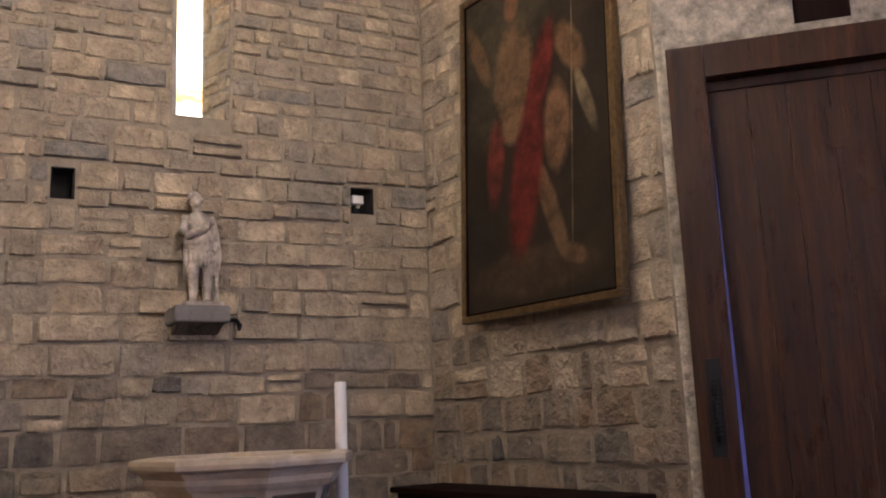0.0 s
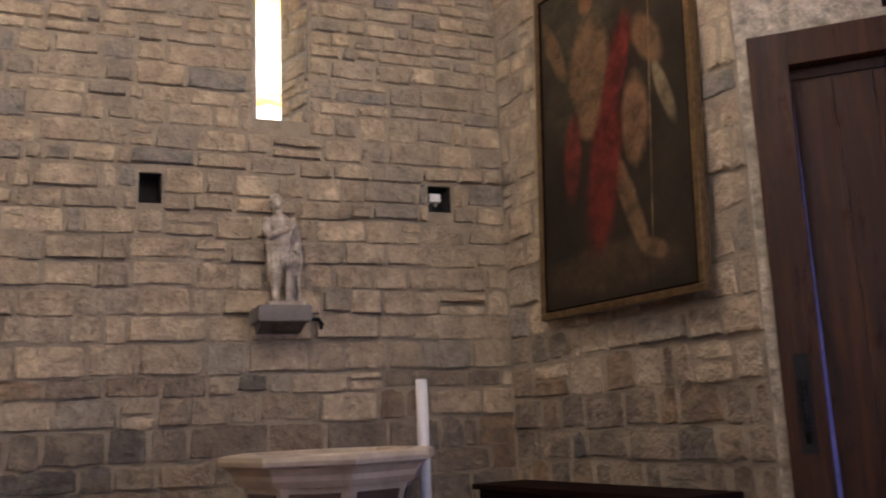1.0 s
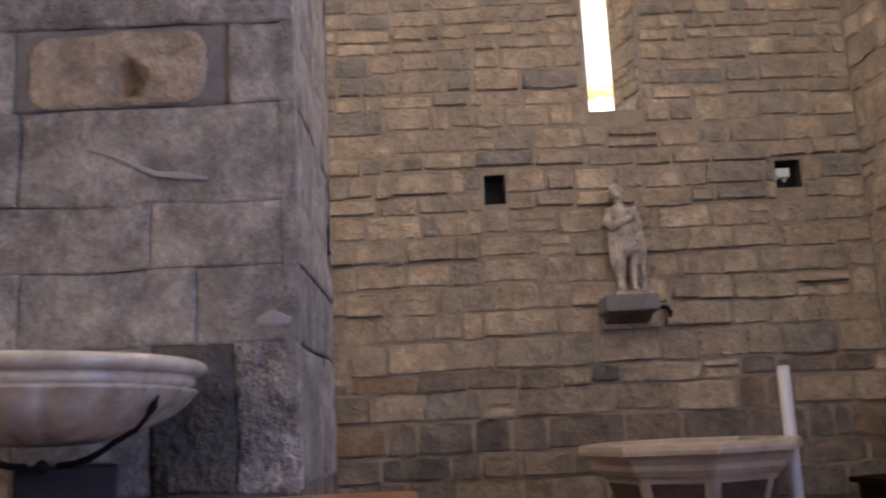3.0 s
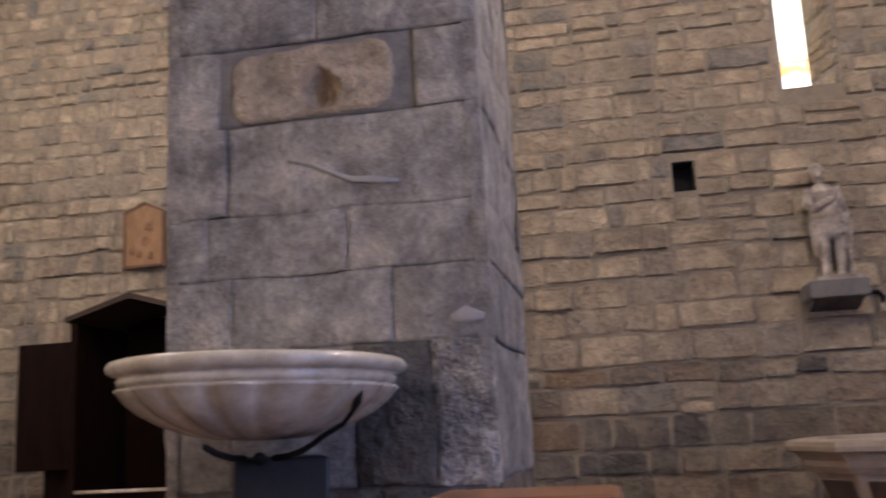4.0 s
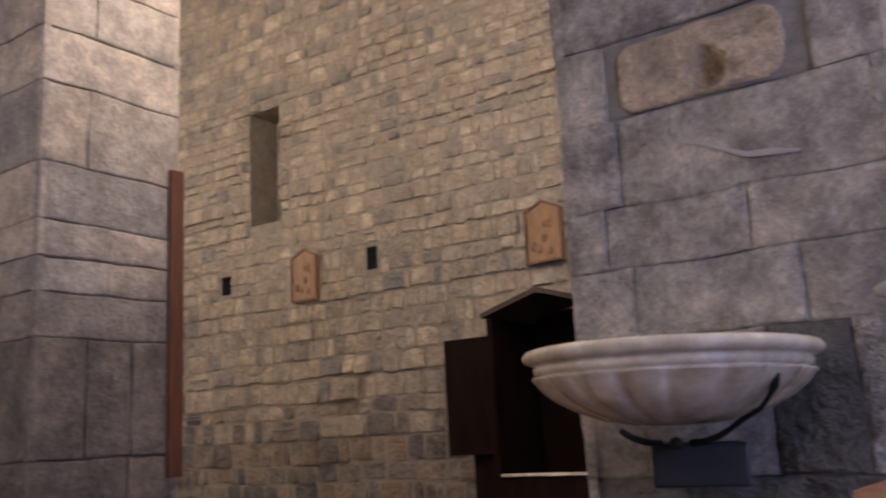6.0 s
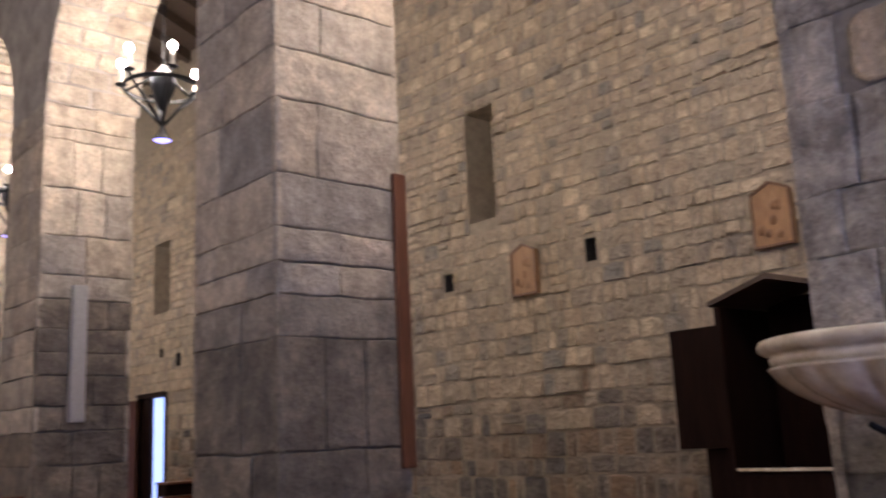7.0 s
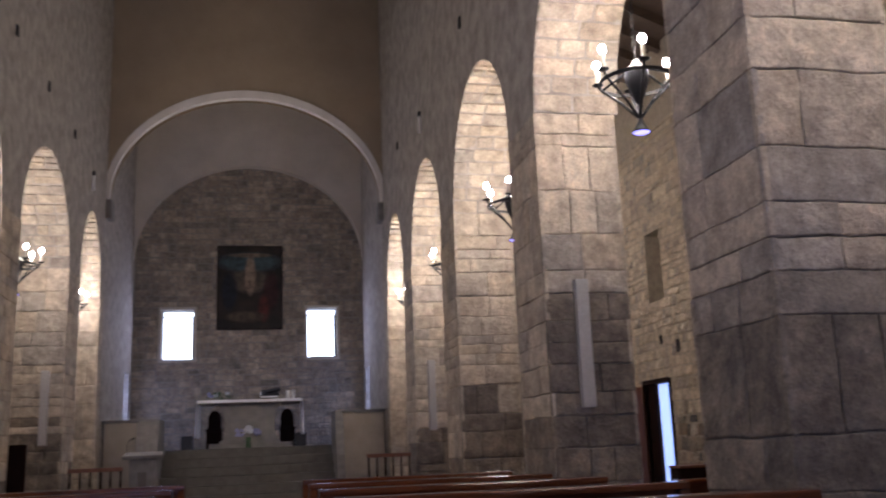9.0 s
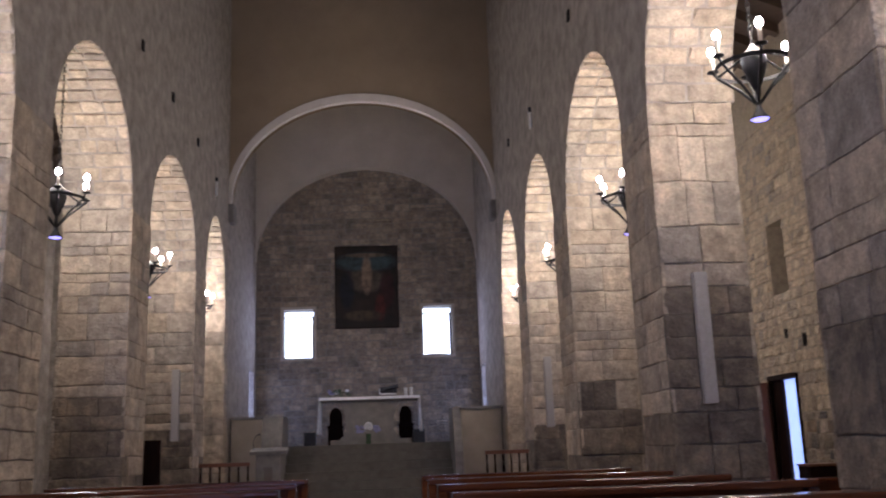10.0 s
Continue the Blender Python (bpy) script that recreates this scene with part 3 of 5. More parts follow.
PIER_PLAN = {0: {3: [0.17, 0.39, 0.75], 4: [0.275, 0.75], 5: [0.40, 0.82], 6: [0.76], 7: [0.185, 0.785], 8: [0.47], 9: [0.3, 0.62]}}
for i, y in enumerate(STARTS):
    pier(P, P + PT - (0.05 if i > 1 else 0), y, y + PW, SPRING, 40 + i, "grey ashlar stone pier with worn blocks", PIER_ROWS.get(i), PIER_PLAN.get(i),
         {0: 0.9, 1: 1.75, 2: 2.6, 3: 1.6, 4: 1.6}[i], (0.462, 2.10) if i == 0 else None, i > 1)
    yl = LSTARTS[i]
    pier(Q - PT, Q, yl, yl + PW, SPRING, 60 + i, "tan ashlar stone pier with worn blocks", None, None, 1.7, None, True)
for x in (P, Q - PT):
    pier(x, x + PT, YE - 0.3, YE + 0.015, SPRING, 75, "stone respond at the end of the arcade")


def voussoirs(parent, face, thick, sign, seed, starts):
    """Small stones lining the arches."""
    rng = random.Random(seed)
    stones = []
    ends = [(-3.9, -2.6)] + [(s, s + PW) for s in starts] + [(YE - 0.3, YE)]
    for (a0, a1), (b0, b1) in zip(ends, ends[1:]):
        arc = arch_outline(a1, b0, SPRING, CROWN, 26)
        for (ya, za), (yb, zb) in zip(arc, arc[1:]):
            along = Vector((0, yb - ya, zb - za))
            size = along.length
            along.normalize()
            inward = Vector((0, along.z, -along.y))
            x = min(face, face + sign * thick)
            stop = x + thick
            while x < stop - 0.01:
                w = rng.uniform(0.18, 0.45)
                if stop - x - w < 0.12:
                    w = stop - x
                c = Vector((x + w / 2, (ya + yb) / 2, (za + zb) / 2))
                m = Matrix(((1, inward.x, along.x, c.x), (0, inward.y, along.y, c.y), (0, inward.z, along.z, c.z), (0, 0, 0, 1)))
                stones.append((-w / 2 + 0.006, w / 2 - 0.006, -size / 2 + 0.006, size / 2 - 0.006, rng.uniform(0.012, 0.03), m))
                x += w
    stones.sort(key=lambda s: abs(s[5].translation.y - 6.5))
    lay_stones(parent, Matrix(), stones, TANASH, lambda u, v: True, seed=seed, chip=0.012)


voussoirs(arcade_near, P, PT, 1, 91, STARTS)
voussoirs(arcade_far, Q, PT, -1, 92, LSTARTS)

# chancel
bm = bmesh.new()
arc = arch_outline(Q, P, ASPR, ACR, 28)
for (xa, za), (xb, zb) in zip(arc, arc[1:]):
    for y, flip in ((YE, False), (YE + 0.5, True)):
        vs = [bm.verts.new((x, y, z)) for x, z in ((xa, za), (xb, zb), (xb, TOPZ), (xa, TOPZ))]
        bm.faces.new(vs[::-1] if flip else vs)
wall_chancel_arch = tagged(part("wall_chancel_arch", bm, BEIGE), "smooth brown-beige plaster wall above the chancel arch", "wall", kind="structure")
cx = (P + Q) / 2
bm = bmesh.new()
inner = arch_outline(Q, P, 5.9, 8.33, 28)
for a, b in zip(inner, inner[1:]):
    add_prism(bm, [a, b, (b[0], 10.6), (a[0], 10.6)], YA - 0.3, YA - 0.002, lambda u, v, h: (u, h, v))
tagged(part("wall_chancel_inner", bm, WHITE), "cream plaster wall over the round arch of the chancel end", "wall", kind="structure")
tagged(part("ceiling_chancel", box(Q - 0.4, P + 0.4, YE + 0.5, YA + 0.4, 10.6, 10.8), WHITE), "plain plastered ceiling of the chancel", "ceiling", kind="structure")
for x0, x1 in ((Q - 0.9, Q - 0.001), (P + 0.001, P + 0.9)):
    tagged(part("wall_chancel_arch_end", box(x0, x1, YE + 0.03, YE + 0.49, 4.0, TOPZ), BEIGE), "brown-beige plaster wall beside the chancel arch", "wall", kind="structure")
bm = bmesh.new()
lip = [(cx + (x - cx) * 1.025, ASPR + (z - ASPR) * 1.03) for x, z in arc]
rim = [(cx + (x - cx) * 0.982, ASPR + (z - ASPR) * 0.955) for x, z in arc]
for i in range(len(arc) - 1):
    add_prism(bm, [rim[i], rim[i + 1], lip[i + 1], lip[i]], YE - 0.035, YE + 0.1, lambda u, v, h: (u, h, v))
tagged(part("trim_chancel_arch", bm, BAND), "pale plaster band round the chancel arch", "trim", kind="structure")

WIN_L, WIN_R = (-2.42, -1.67, 3.46, 4.68), (1.10, 1.83, 3.46, 4.70)
end_m = plane_to((0, YA, 0), (1, 0, 0), (0, -1, 0))
END_OPEN = [(*WIN_L, None), (*WIN_R, None)]
wall_end = slab("wall_end", end_m, Q - 0.4, P + 0.4, 0.0, 10.6, 0.5, END_OPEN, GREYBED, "grey stone end wall of the chancel with two windows")
lay_stones(wall_end, end_m, courses(Q, P, 1.2, 8.7, (0.12, 0.2), (0.16, 0.5), END_OPEN, 31, proud=(0.006, 0.02), gap=0.008), ENDSTONE, lambda u, v: v > 2.2, seed=5)
for x, s in ((P, 1), (Q, -1)):
    slab("wall_chancel_side", plane_to((x, 0, 0), (0, 1, 0), (-s, 0, 0)), YE + 0.02, YA, 0, 10.6, 0.5, [(22.3, 23.1, 1.27, 3.1, None)], PLASTER, "rough plastered side wall of the chancel with a narrow opening")
    lamp("sacristy_daylight", "AREA", 7, COOL, pose(x + s * 0.45, 22.7, 2.2, 0, s * 90, 0), w=1.7, h=0.75)

# closing walls, roofs
# the window opening here is added for the unseen side lamp
slab("wall_aisle_far", plane_to((DL, 0, 0), (0, 1, 0), (1, 0, 0)), -6.0, YE + 0.5, 0, 7.2, 0.5, [(-0.7, 1.5, 2.8, 4.0, None)], PLASTER, "plastered wall of the far side aisle with an added window opening")
tagged(part("wall_aisle_end", box(P + 0.51, D + 0.5, YE + 0.02, YE + 0.5, 0, 8.2), PLASTER), "plastered end wall of the side aisle", "wall", kind="structure")
tagged(part("wall_aisle_end_far", box(DL, Q - 0.51, YE + 0.02, YE + 0.5, 0, 8.2), PLASTER), "plastered end wall of the far side aisle", "wall", kind="structure")
west_m = plane_to((0, -5.1, 0), (1, 0, 0), (0, 1, 0))
slab("wall_west", west_m, DL, 2.9, 0, TOPZ, 0.5, [(-3.0, -0.2, 0.0, 3.0, None), (-0.9, 0.5, 5.2, 7.2, None)], PLASTER, "plastered inner face of the entrance front with its portal")
tagged(part("ceiling_nave", box(Q - 0.9, P + 0.9, -5.6, YE + 0.5, TOPZ, TOPZ + 0.2), DARKWOOD), "dark timber ceiling of the nave", "ceiling", kind="structure")


def lean_roof(x_low, x_high, z_low, z_high, name):
    bm = bmesh.new()
    to = lambda u, v, h: (u, h, v)
    add_prism(bm, [(x_low, z_low), (x_high, z_high), (x_high, z_high + 0.12), (x_low, z_low + 0.12)], -6.0, YE + 0.3, to)
    y = -5.5
    while y < YE:
        add_prism(bm, [(x_low, z_low - 0.16), (x_high, z_high - 0.16), (x_high, z_high - 0.002), (x_low, z_low - 0.002)], y, y + 0.13, to)
        y += 0.62
    return tagged(part(name, bm, DARKWOOD), "dark sloping timber aisle roof with exposed rafters", "ceiling", kind="structure")


lean_roof(D + 0.3, P + PT, 7.0, 8.2, "ceiling_aisle")
lean_roof(DL - 0.3, Q - PT, 7.0, 8.2, "ceiling_aisle_far")
tagged(part("wall_splay_close", box(2.0, 6.6, -6.1, -5.7, 0, 7.5), PLASTER), "plain plastered wall behind the entrance", "wall", kind="structure")

# ---------------------------------------------------------------- more materials
MARBLE = plain_mat("veined_white_marble", (0.40, 0.31, 0.195), (0.84, 0.76, 0.60), 9.0, 0.12, 0, 0.1)
DARKSTONE = plain_mat("dark_red_marble_panel", (0.05, 0.032, 0.025), (0.11, 0.07, 0.05), 14.0, 0.3, 0, 0.1)
GREYSTONE = plain_mat("grey_sandstone_bracket", (0.14, 0.13, 0.118), (0.22, 0.205, 0.185), 9.0, 0.85, 0, 0.4)
STATUE = plain_mat("pale_terracotta_statue", (0.2, 0.165, 0.13), (0.56, 0.485, 0.4), 14.0, 0.7, 0, 0.6, None, 40.0, 0.006)
def door_wood():
    """Old varnished boards: long grain, rubbed pale streaks, dark knocks, uneven gloss."""
    k = Nodes("old_brown_door_wood", 0.3)
    grain = k.ramp(k.noise(2.6, 8.0, 0.7, (8, 8, 0.5)), [(0.3, (0.009, 0.0026, 0.0009)), (0.5, (0.035, 0.0115, 0.0036)), (0.7, (0.085, 0.030, 0.010))])
    rub = k.ramp(k.noise(5.0, 8.0, 0.75, (6, 6, 0.9)), [(0.56, (0, 0, 0)), (0.72, (1, 1, 1))])
    col = k.mix(k.maths("MULTIPLY", rub, 0.45), grain, (0.12, 0.055, 0.024))
    knocks = k.ramp(k.noise(9.0, 6.0, 0.7), [(0.6, (0, 0, 0)), (0.68, (1, 1, 1))])
    k.colour(k.mix(k.maths("MULTIPLY", knocks, 0.75), col, (0.008, 0.003, 0.0015)))
    k.link(k.ramp(k.noise(3.0, 6.0, 0.7, (3, 3, 0.8)), [(0.3, (0.2, 0.2, 0.2)), (0.7, (0.48, 0.48, 0.48))]), k.b.inputs["Roughness"])
    k.b.inputs["Specular IOR Level"].default_value = 0.2
    k.bump(k.noise(9.0, 6.0, 0.7, (7, 7, 0.55)), 0.7, 0.006)
    return k.m


DOORWOOD = door_wood()
PEWWOOD = plain_mat("varnished_red_pew_wood", (0.06, 0.018, 0.008), (0.12, 0.038, 0.015), 4.0, 0.12, 0, 0.15, (0.6, 7, 7), 18.0, 0.002)
BROWNWOOD = plain_mat("reddish_brown_wood", (0.10, 0.036, 0.016), (0.19, 0.072, 0.033), 6.0, 0.5, 0, 0.3, (6, 6, 0.7), 20.0, 0.004)
ENDWOOD = plain_mat("light_brown_pew_end", (0.20, 0.085, 0.035), (0.30, 0.135, 0.06), 5.0, 0.4, 0, 0.2, (1, 6, 6), 20.0, 0.003)
BLACKWOOD = plain_mat("black_brown_wood", (0.006, 0.0024, 0.0014), (0.016, 0.0062, 0.0036), 5.0, 0.7, 0, 0.2, (6, 6, 0.7), 18.0, 0.003)
BLACKWOOD.node_tree.nodes["Principled BSDF"].inputs["Specular IOR Level"].default_value = 0.08
PLAQUE = plain_mat("carved_honey_wood", (0.21, 0.105, 0.04), (0.34, 0.185, 0.075), 9.0, 0.5, 0, 0.3, (3, 3, 1), 30.0, 0.003)
GILT = plain_mat("dull_gilt_frame", (0.07, 0.042, 0.015), (0.18, 0.112, 0.045), 25.0, 0.42, 0.5, 0.3)
CREAM = plain_mat("cream_candle_sleeve", (0.62, 0.55, 0.42), (0.72, 0.65, 0.52), 6.0, 0.6, 0, 0.1)
WAX = plain_mat("white_wax", (0.70, 0.67, 0.62), (0.80, 0.78, 0.74), 6.0, 0.5, 0, 0.05)
CLOTH = plain_mat("white_altar_cloth", (0.80, 0.79, 0.79), (0.88, 0.87, 0.87), 5.0, 0.85, 0, 0.2)
SPEAKER = plain_mat("white_speaker_grille", (0.34, 0.32, 0.29), (0.42, 0.39, 0.36), 40.0, 0.6, 0, 0.3)
BLACK = plain_mat("black_painted_metal", (0.006, 0.006, 0.007), (0.02, 0.02, 0.024), 12.0, 0.5, 0.2, 0.1)
LEAF = plain_mat("dark_green_leaves", (0.02, 0.05, 0.018), (0.06, 0.12, 0.04), 12.0, 0.6)
PETAL = plain_mat("white_petals", (0.62, 0.62, 0.64), (0.8, 0.8, 0.82), 20.0, 0.7)
LILAC = plain_mat("lilac_petals", (0.22, 0.22, 0.42), (0.36, 0.36, 0.58), 20.0, 0.7)
BULB = glow_mat("lit_bulb", (1.0, 0.88, 0.8), 330.0)
COOLBULB = glow_mat("lit_cool_reflector", (0.42, 0.36, 1.0), 3.2)
DAY = glow_mat("bright_overcast_sky", (0.84, 0.90, 1.0), 6.0)
BLUEDAY = glow_mat("bluish_open_shade", (0.52, 0.62, 1.0), 5.0)
AMBER = Nodes("amber_and_white_glass", 0.3)
zz = AMBER.n("ShaderNodeSeparateXYZ")
AMBER.link(AMBER.co, zz.inputs[0])
tint = AMBER.ramp(AMBER.maths("ADD", AMBER.maths("MULTIPLY", zz.outputs[2], 0.2385), AMBER.maths("MULTIPLY", AMBER.maths("SUBTRACT", AMBER.noise(9.0), 0.5), 0.05)),
                  [(0.0, (1.0, 0.97, 0.86)), (0.785, (1.0, 0.97, 0.86)), (0.80, (1.0, 0.42, 0.08)), (0.815, (1.0, 0.8, 0.4)), (0.84, (1.0, 0.95, 0.8)), (0.93, (1.0, 0.93, 0.7)), (1.0, (1.0, 0.6, 0.2))])
AMBER.colour(tint)
AMBER.link(tint, AMBER.b.inputs["Emission Color"])
AMBER.b.inputs["Emission Strength"].default_value = 2.2
AMBER = AMBER.m



def thing(name, m, label, category, group=""):
    return empty(name, m, label, category, group)


def bar_box(name, parent, x0, x1, y0, y1, z0, z1, material, bevel=0.004, label=""):
    return part(name, box(x0, x1, y0, y1, z0, z1, bevel), material, parent, label)


# ---------------------------------------------------------------- windows and doors
# lancet: splayed reveal stones close the opening down to the narrow glass
bm = bmesh.new()
add_prism(bm, [(-1.47, 0.0), (-1.47, -0.5), (-1.29, -0.5)], 3.13, 5.6, lambda u, w, h: aisle_m @ Vector((u, w, h)))
add_prism(bm, [(-1.09, 0.0), (-1.09, -0.5), (-1.125, -0.5), (-1.115, 0.0)], 3.13, 5.6, lambda u, w, h: aisle_m @ Vector((u, w, h)))
ob = tagged(part("window_reveal", bm, PLASTER), "splayed pale plastered reveal of the lancet window", "window", kind="structure")
rev_m = plane_to((D, -1.47, 0), (0.5, 0.18, 0), (-0.18, 0.5, 0))
lay_stones(ob, rev_m, courses(0.0, 0.33, 3.14, 5.58, (0.11, 0.2), (0.1, 0.26), [], 14), WALLSTONE, lambda u, v: True, seed=15)
win = thing("window_1", aisle_m @ pose(-1.2, -0.3, 3.13), "tall narrow lancet window with white and amber glass", "window")
win["kind"] = "structure"
inv = win.matrix_world.inverted()
for z0, z1 in ((3.13, 3.42), (3.43, 3.86), (3.87, 4.4), (4.41, 5.0), (5.01, 5.6)):
    pane = part("pane", box(-1.36, -1.09, -0.34, -0.33, z0, z1, 0, aisle_m), AMBER, win)
    pane.matrix_parent_inverse = inv

for n, (x0, x1, z0, z1) in enumerate((WIN_L, WIN_R)):
    w = thing("window_%d" % (n + 2), pose((x0 + x1) / 2, YA + 0.2, z0), "square chancel window with pale stone frame, glaring daylight behind", "window")
    w["kind"] = "structure"
    cx, W, H = (x1 - x0) / 2, x1 - x0, z1 - z0
    for a, b, c, e in ((-cx - 0.07, -cx, -0.07, H + 0.07), (cx, cx + 0.07, -0.07, H + 0.07), (-cx, cx, H, H + 0.07), (-cx, cx, -0.07, 0)):
        part("window_frame", box(a, b, -0.225, -0.15, c, e, 0.006), WHITE, w)
    part("window_frame", box(-cx, cx, 0.06, 0.09, H - 0.17, H - 0.14), IRON, w)
    part("window_frame", box(-0.012 + cx - 0.04, cx, 0.06, 0.09, 0, H - 0.17), IRON, w)
tagged(part("backdrop_sky", box(-4.5, 4.5, YA + 1.2, YA + 1.22, 1.5, 8.0), DAY), "bright overcast sky beyond the chancel windows", "sky", kind="structure")
tagged(part("backdrop_yard", box(D + 1.4, D + 1.42, 11.0, 17.5, -0.1, 3.5), BLUEDAY), "bluish daylight outside the side door", "daylight", kind="structure")
tagged(part("backdrop_window", box(DL - 1.3, DL - 1.28, -3.0, 4.0, 1.0, 6.0), BLUEDAY), "glowing sheet outside the added far aisle opening", "daylight", kind="structure")
for x in (P + 1.2, Q - 1.2):
    tagged(part("backdrop_sacristy", box(x, x + 0.02, 21.0, 25.0, 1.0, 4.0), BLUEDAY), "daylight beyond the chancel side opening", "daylight", kind="structure")
tagged(part("backdrop_porch", box(-3.0, 4.0, -6.6, -6.58, -0.1, 8.0), BLUEDAY), "daylight outside the entrance", "daylight", kind="structure")

# side door of the aisle: frame, one leaf shut, one folded back
d = thing("door_2", pose(D, 13.7, 0), "dark wooden side door standing half open to daylight", "door")
d["kind"] = "structure"
bar_box("door_frame", d, -0.03, 0.09, -0.54, -0.48, 0.0, 2.02, BLACKWOOD)
bar_box("door_frame", d, -0.03, 0.09, 0.45, 0.5, 0.0, 2.02, BLACKWOOD)
bar_box("door_frame", d, -0.03, 0.09, -0.48, 0.45, 1.95, 2.02, BLACKWOOD)
bar_box("door_leaf", d, 0.03, 0.08, 0.13, 0.45, 0.0, 1.95, BLACKWOOD)
# added glowing sheet: stands in for daylight in the doorway, no real glazing
bar_box("pane", d, 0.085, 0.095, -0.47, 0.12, 0.02, 1.94, glow_mat("doorway_daylight_glow", (0.42, 0.54, 1.0), 1.9), 0.0, "glowing sheet standing in for daylight in the open doorway")
leaf = bar_box("door_leaf", d, -0.46, -0.03, 0.5, 0.545, 0.0, 1.93, BROWNWOOD, 0.004, "brown wooden door leaf folded back into the aisle")

# entrance door on the splayed wall
splay_m = plane_to((*SPLAY, 0), DOORU, DOORU.cross(Vector((0, 0, 1))))
DOORH = 2.80
wall_splay = slab("wall_splay", splay_m, 0.0, 2.4, 0.0, 7.2, 0.5, [(0.062, 1.71, 0.0, 2.97, None), (0.72, 1.0, 3.06, 3.6, 0.3)], ROUGHCAST, "rough plastered splayed wall round the wooden entrance door")
d = thing("door_1", splay_m, "worn dark brown wooden entrance door, slightly ajar", "door")
d["kind"] = "structure"
bar_box("door_frame", d, 0.055, 0.25, -0.06, 0.05, 0.0, 3.0, DOORWOOD, 0.006)
bar_box("door_frame", d, 0.25, 1.56, -0.06, 0.05, 2.82, 3.0, DOORWOOD, 0.006)
bar_box("door_frame", d, 1.56, 1.73, -0.06, 0.05, 0.0, 3.0, DOORWOOD, 0.006)
bar_box("door_stop", d, 0.25, 1.56, -0.08, -0.04, 2.765, 2.822, DOORWOOD, 0.003)
lf = part("door_leaf", bmesh.new(), DOORWOOD, d)
x = 0.322
lm = bmesh.new()
add_box(lm, 0.324, 1.55, -0.16, -0.128, 0.02, 2.76)
for w in (0.2, 0.19, 0.21, 0.2, 0.2, 0.24):
    add_box(lm, x, x + w - 0.001, -0.13, -0.075, 0.02, 2.77, 0.003)
    x += w
lm.to_mesh(lf.data)
lm.free()
lf.matrix_basis = Matrix.Translation((0.262, 0.02, 0)) @ pose(0, 0, 0, 0, -0.62, 0) @ Matrix.Translation((-0.302, 0.0, 0))
mend = bar_box("patch", lf, 0.89, 0.99, -0.076, -0.069, 2.38, 2.6, DOORWOOD, 0.002)
plate = bar_box("handle_plate", d, 0.114, 0.19, 0.05, 0.058, 0.87, 1.35, IRON, 0.003, "black iron handle plate")
gb = bmesh.new()
add_tube(gb, [(0.152, 0.06, 0.93), (0.152, 0.1, 0.95), (0.152, 0.105, 1.08), (0.152, 0.1, 1.21), (0.152, 0.06, 1.23)], [0.012, 0.013, 0.017, 0.013, 0.012], 10)
for k in range(11):
    z = 0.97 + 0.022 * k
    add_tube(gb, [(0.134, 0.105, z), (0.152, 0.124, z + 0.006), (0.17, 0.105, z + 0.012)], 0.0045, 6)
part("grip", gb, IRON, plate, "twisted iron pull handle", True)
tagged(part("backdrop_gap", box(0.07, 0.55, -0.42, -0.41, 0.0, 2.95, 0, splay_m), glow_mat("deep_blue_daylight", (0.2, 0.24, 1.0), 5.0)), "daylight behind the gap of the entrance door", "daylight", kind="structure")
lock = tagged(part("wall_box", box(0.72, 1.0, -0.25, -0.02, 3.06, 3.55, 0.01, splay_m), BLACKWOOD), "dark wooden box set in the wall above the door", "box")


# ---------------------------------------------------------------- things by the entrance
def ball(bm, c, r, s=(1, 1, 1), seg=14, m=None):
    mm = Matrix.Translation(c) @ (m or Matrix()) @ Matrix.Diagonal((r * s[0], r * s[1], r * s[2], 1))
    bmesh.ops.create_uvsphere(bm, u_segments=seg, v_segments=seg // 2 + 2, radius=1, matrix=mm)


# bracket and statue, local axes: x along the wall (towards -y), y out into the room
stat_m = plane_to((D, -1.235, 1.845), (0, -1, 0), (-1, 0, 0))
bracket = thing("wall_bracket", stat_m, "grey stone bracket carrying a statue on the rubble wall", "bracket")
bm = bmesh.new()
add_prism(bm, [(-0.175, 0.0), (-0.165, 0.3), (0.165, 0.3), (0.175, 0.0)], -0.1, 0.0, lambda u, w, h: Vector((u, w, h)))
bmesh.ops.bevel(bm, geom=list(bm.edges), offset=0.008, segments=2, affect="EDGES")
part("shelf", bm, GREYSTONE, bracket)
bm = bmesh.new()
add_prism(bm, [(0.0, -0.101), (0.24, -0.101), (0.1, -0.145), (0.0, -0.16)], -0.14, 0.14, lambda u, w, h: Vector((h, u, w)))
# the shade under the shelf is put into the corbel's dark colour
part("corbel", bm, DARKBLOCK, bracket, "stone underside coloured dark for the shade below the shelf")
part("peg", add_tube(bmesh.new(), [(0.15, 0.02, -0.05), (0.27, 0.03, -0.06), (0.29, 0.03, -0.09), (0.285, 0.015, -0.15)], [0.014, 0.014, 0.016, 0.008], 8), IRON, bracket, "rusty iron peg")
# carved figure: one foot forward, one arm across the chest, a cloak down the back and a sash of cloth round the hips
bm = bmesh.new()
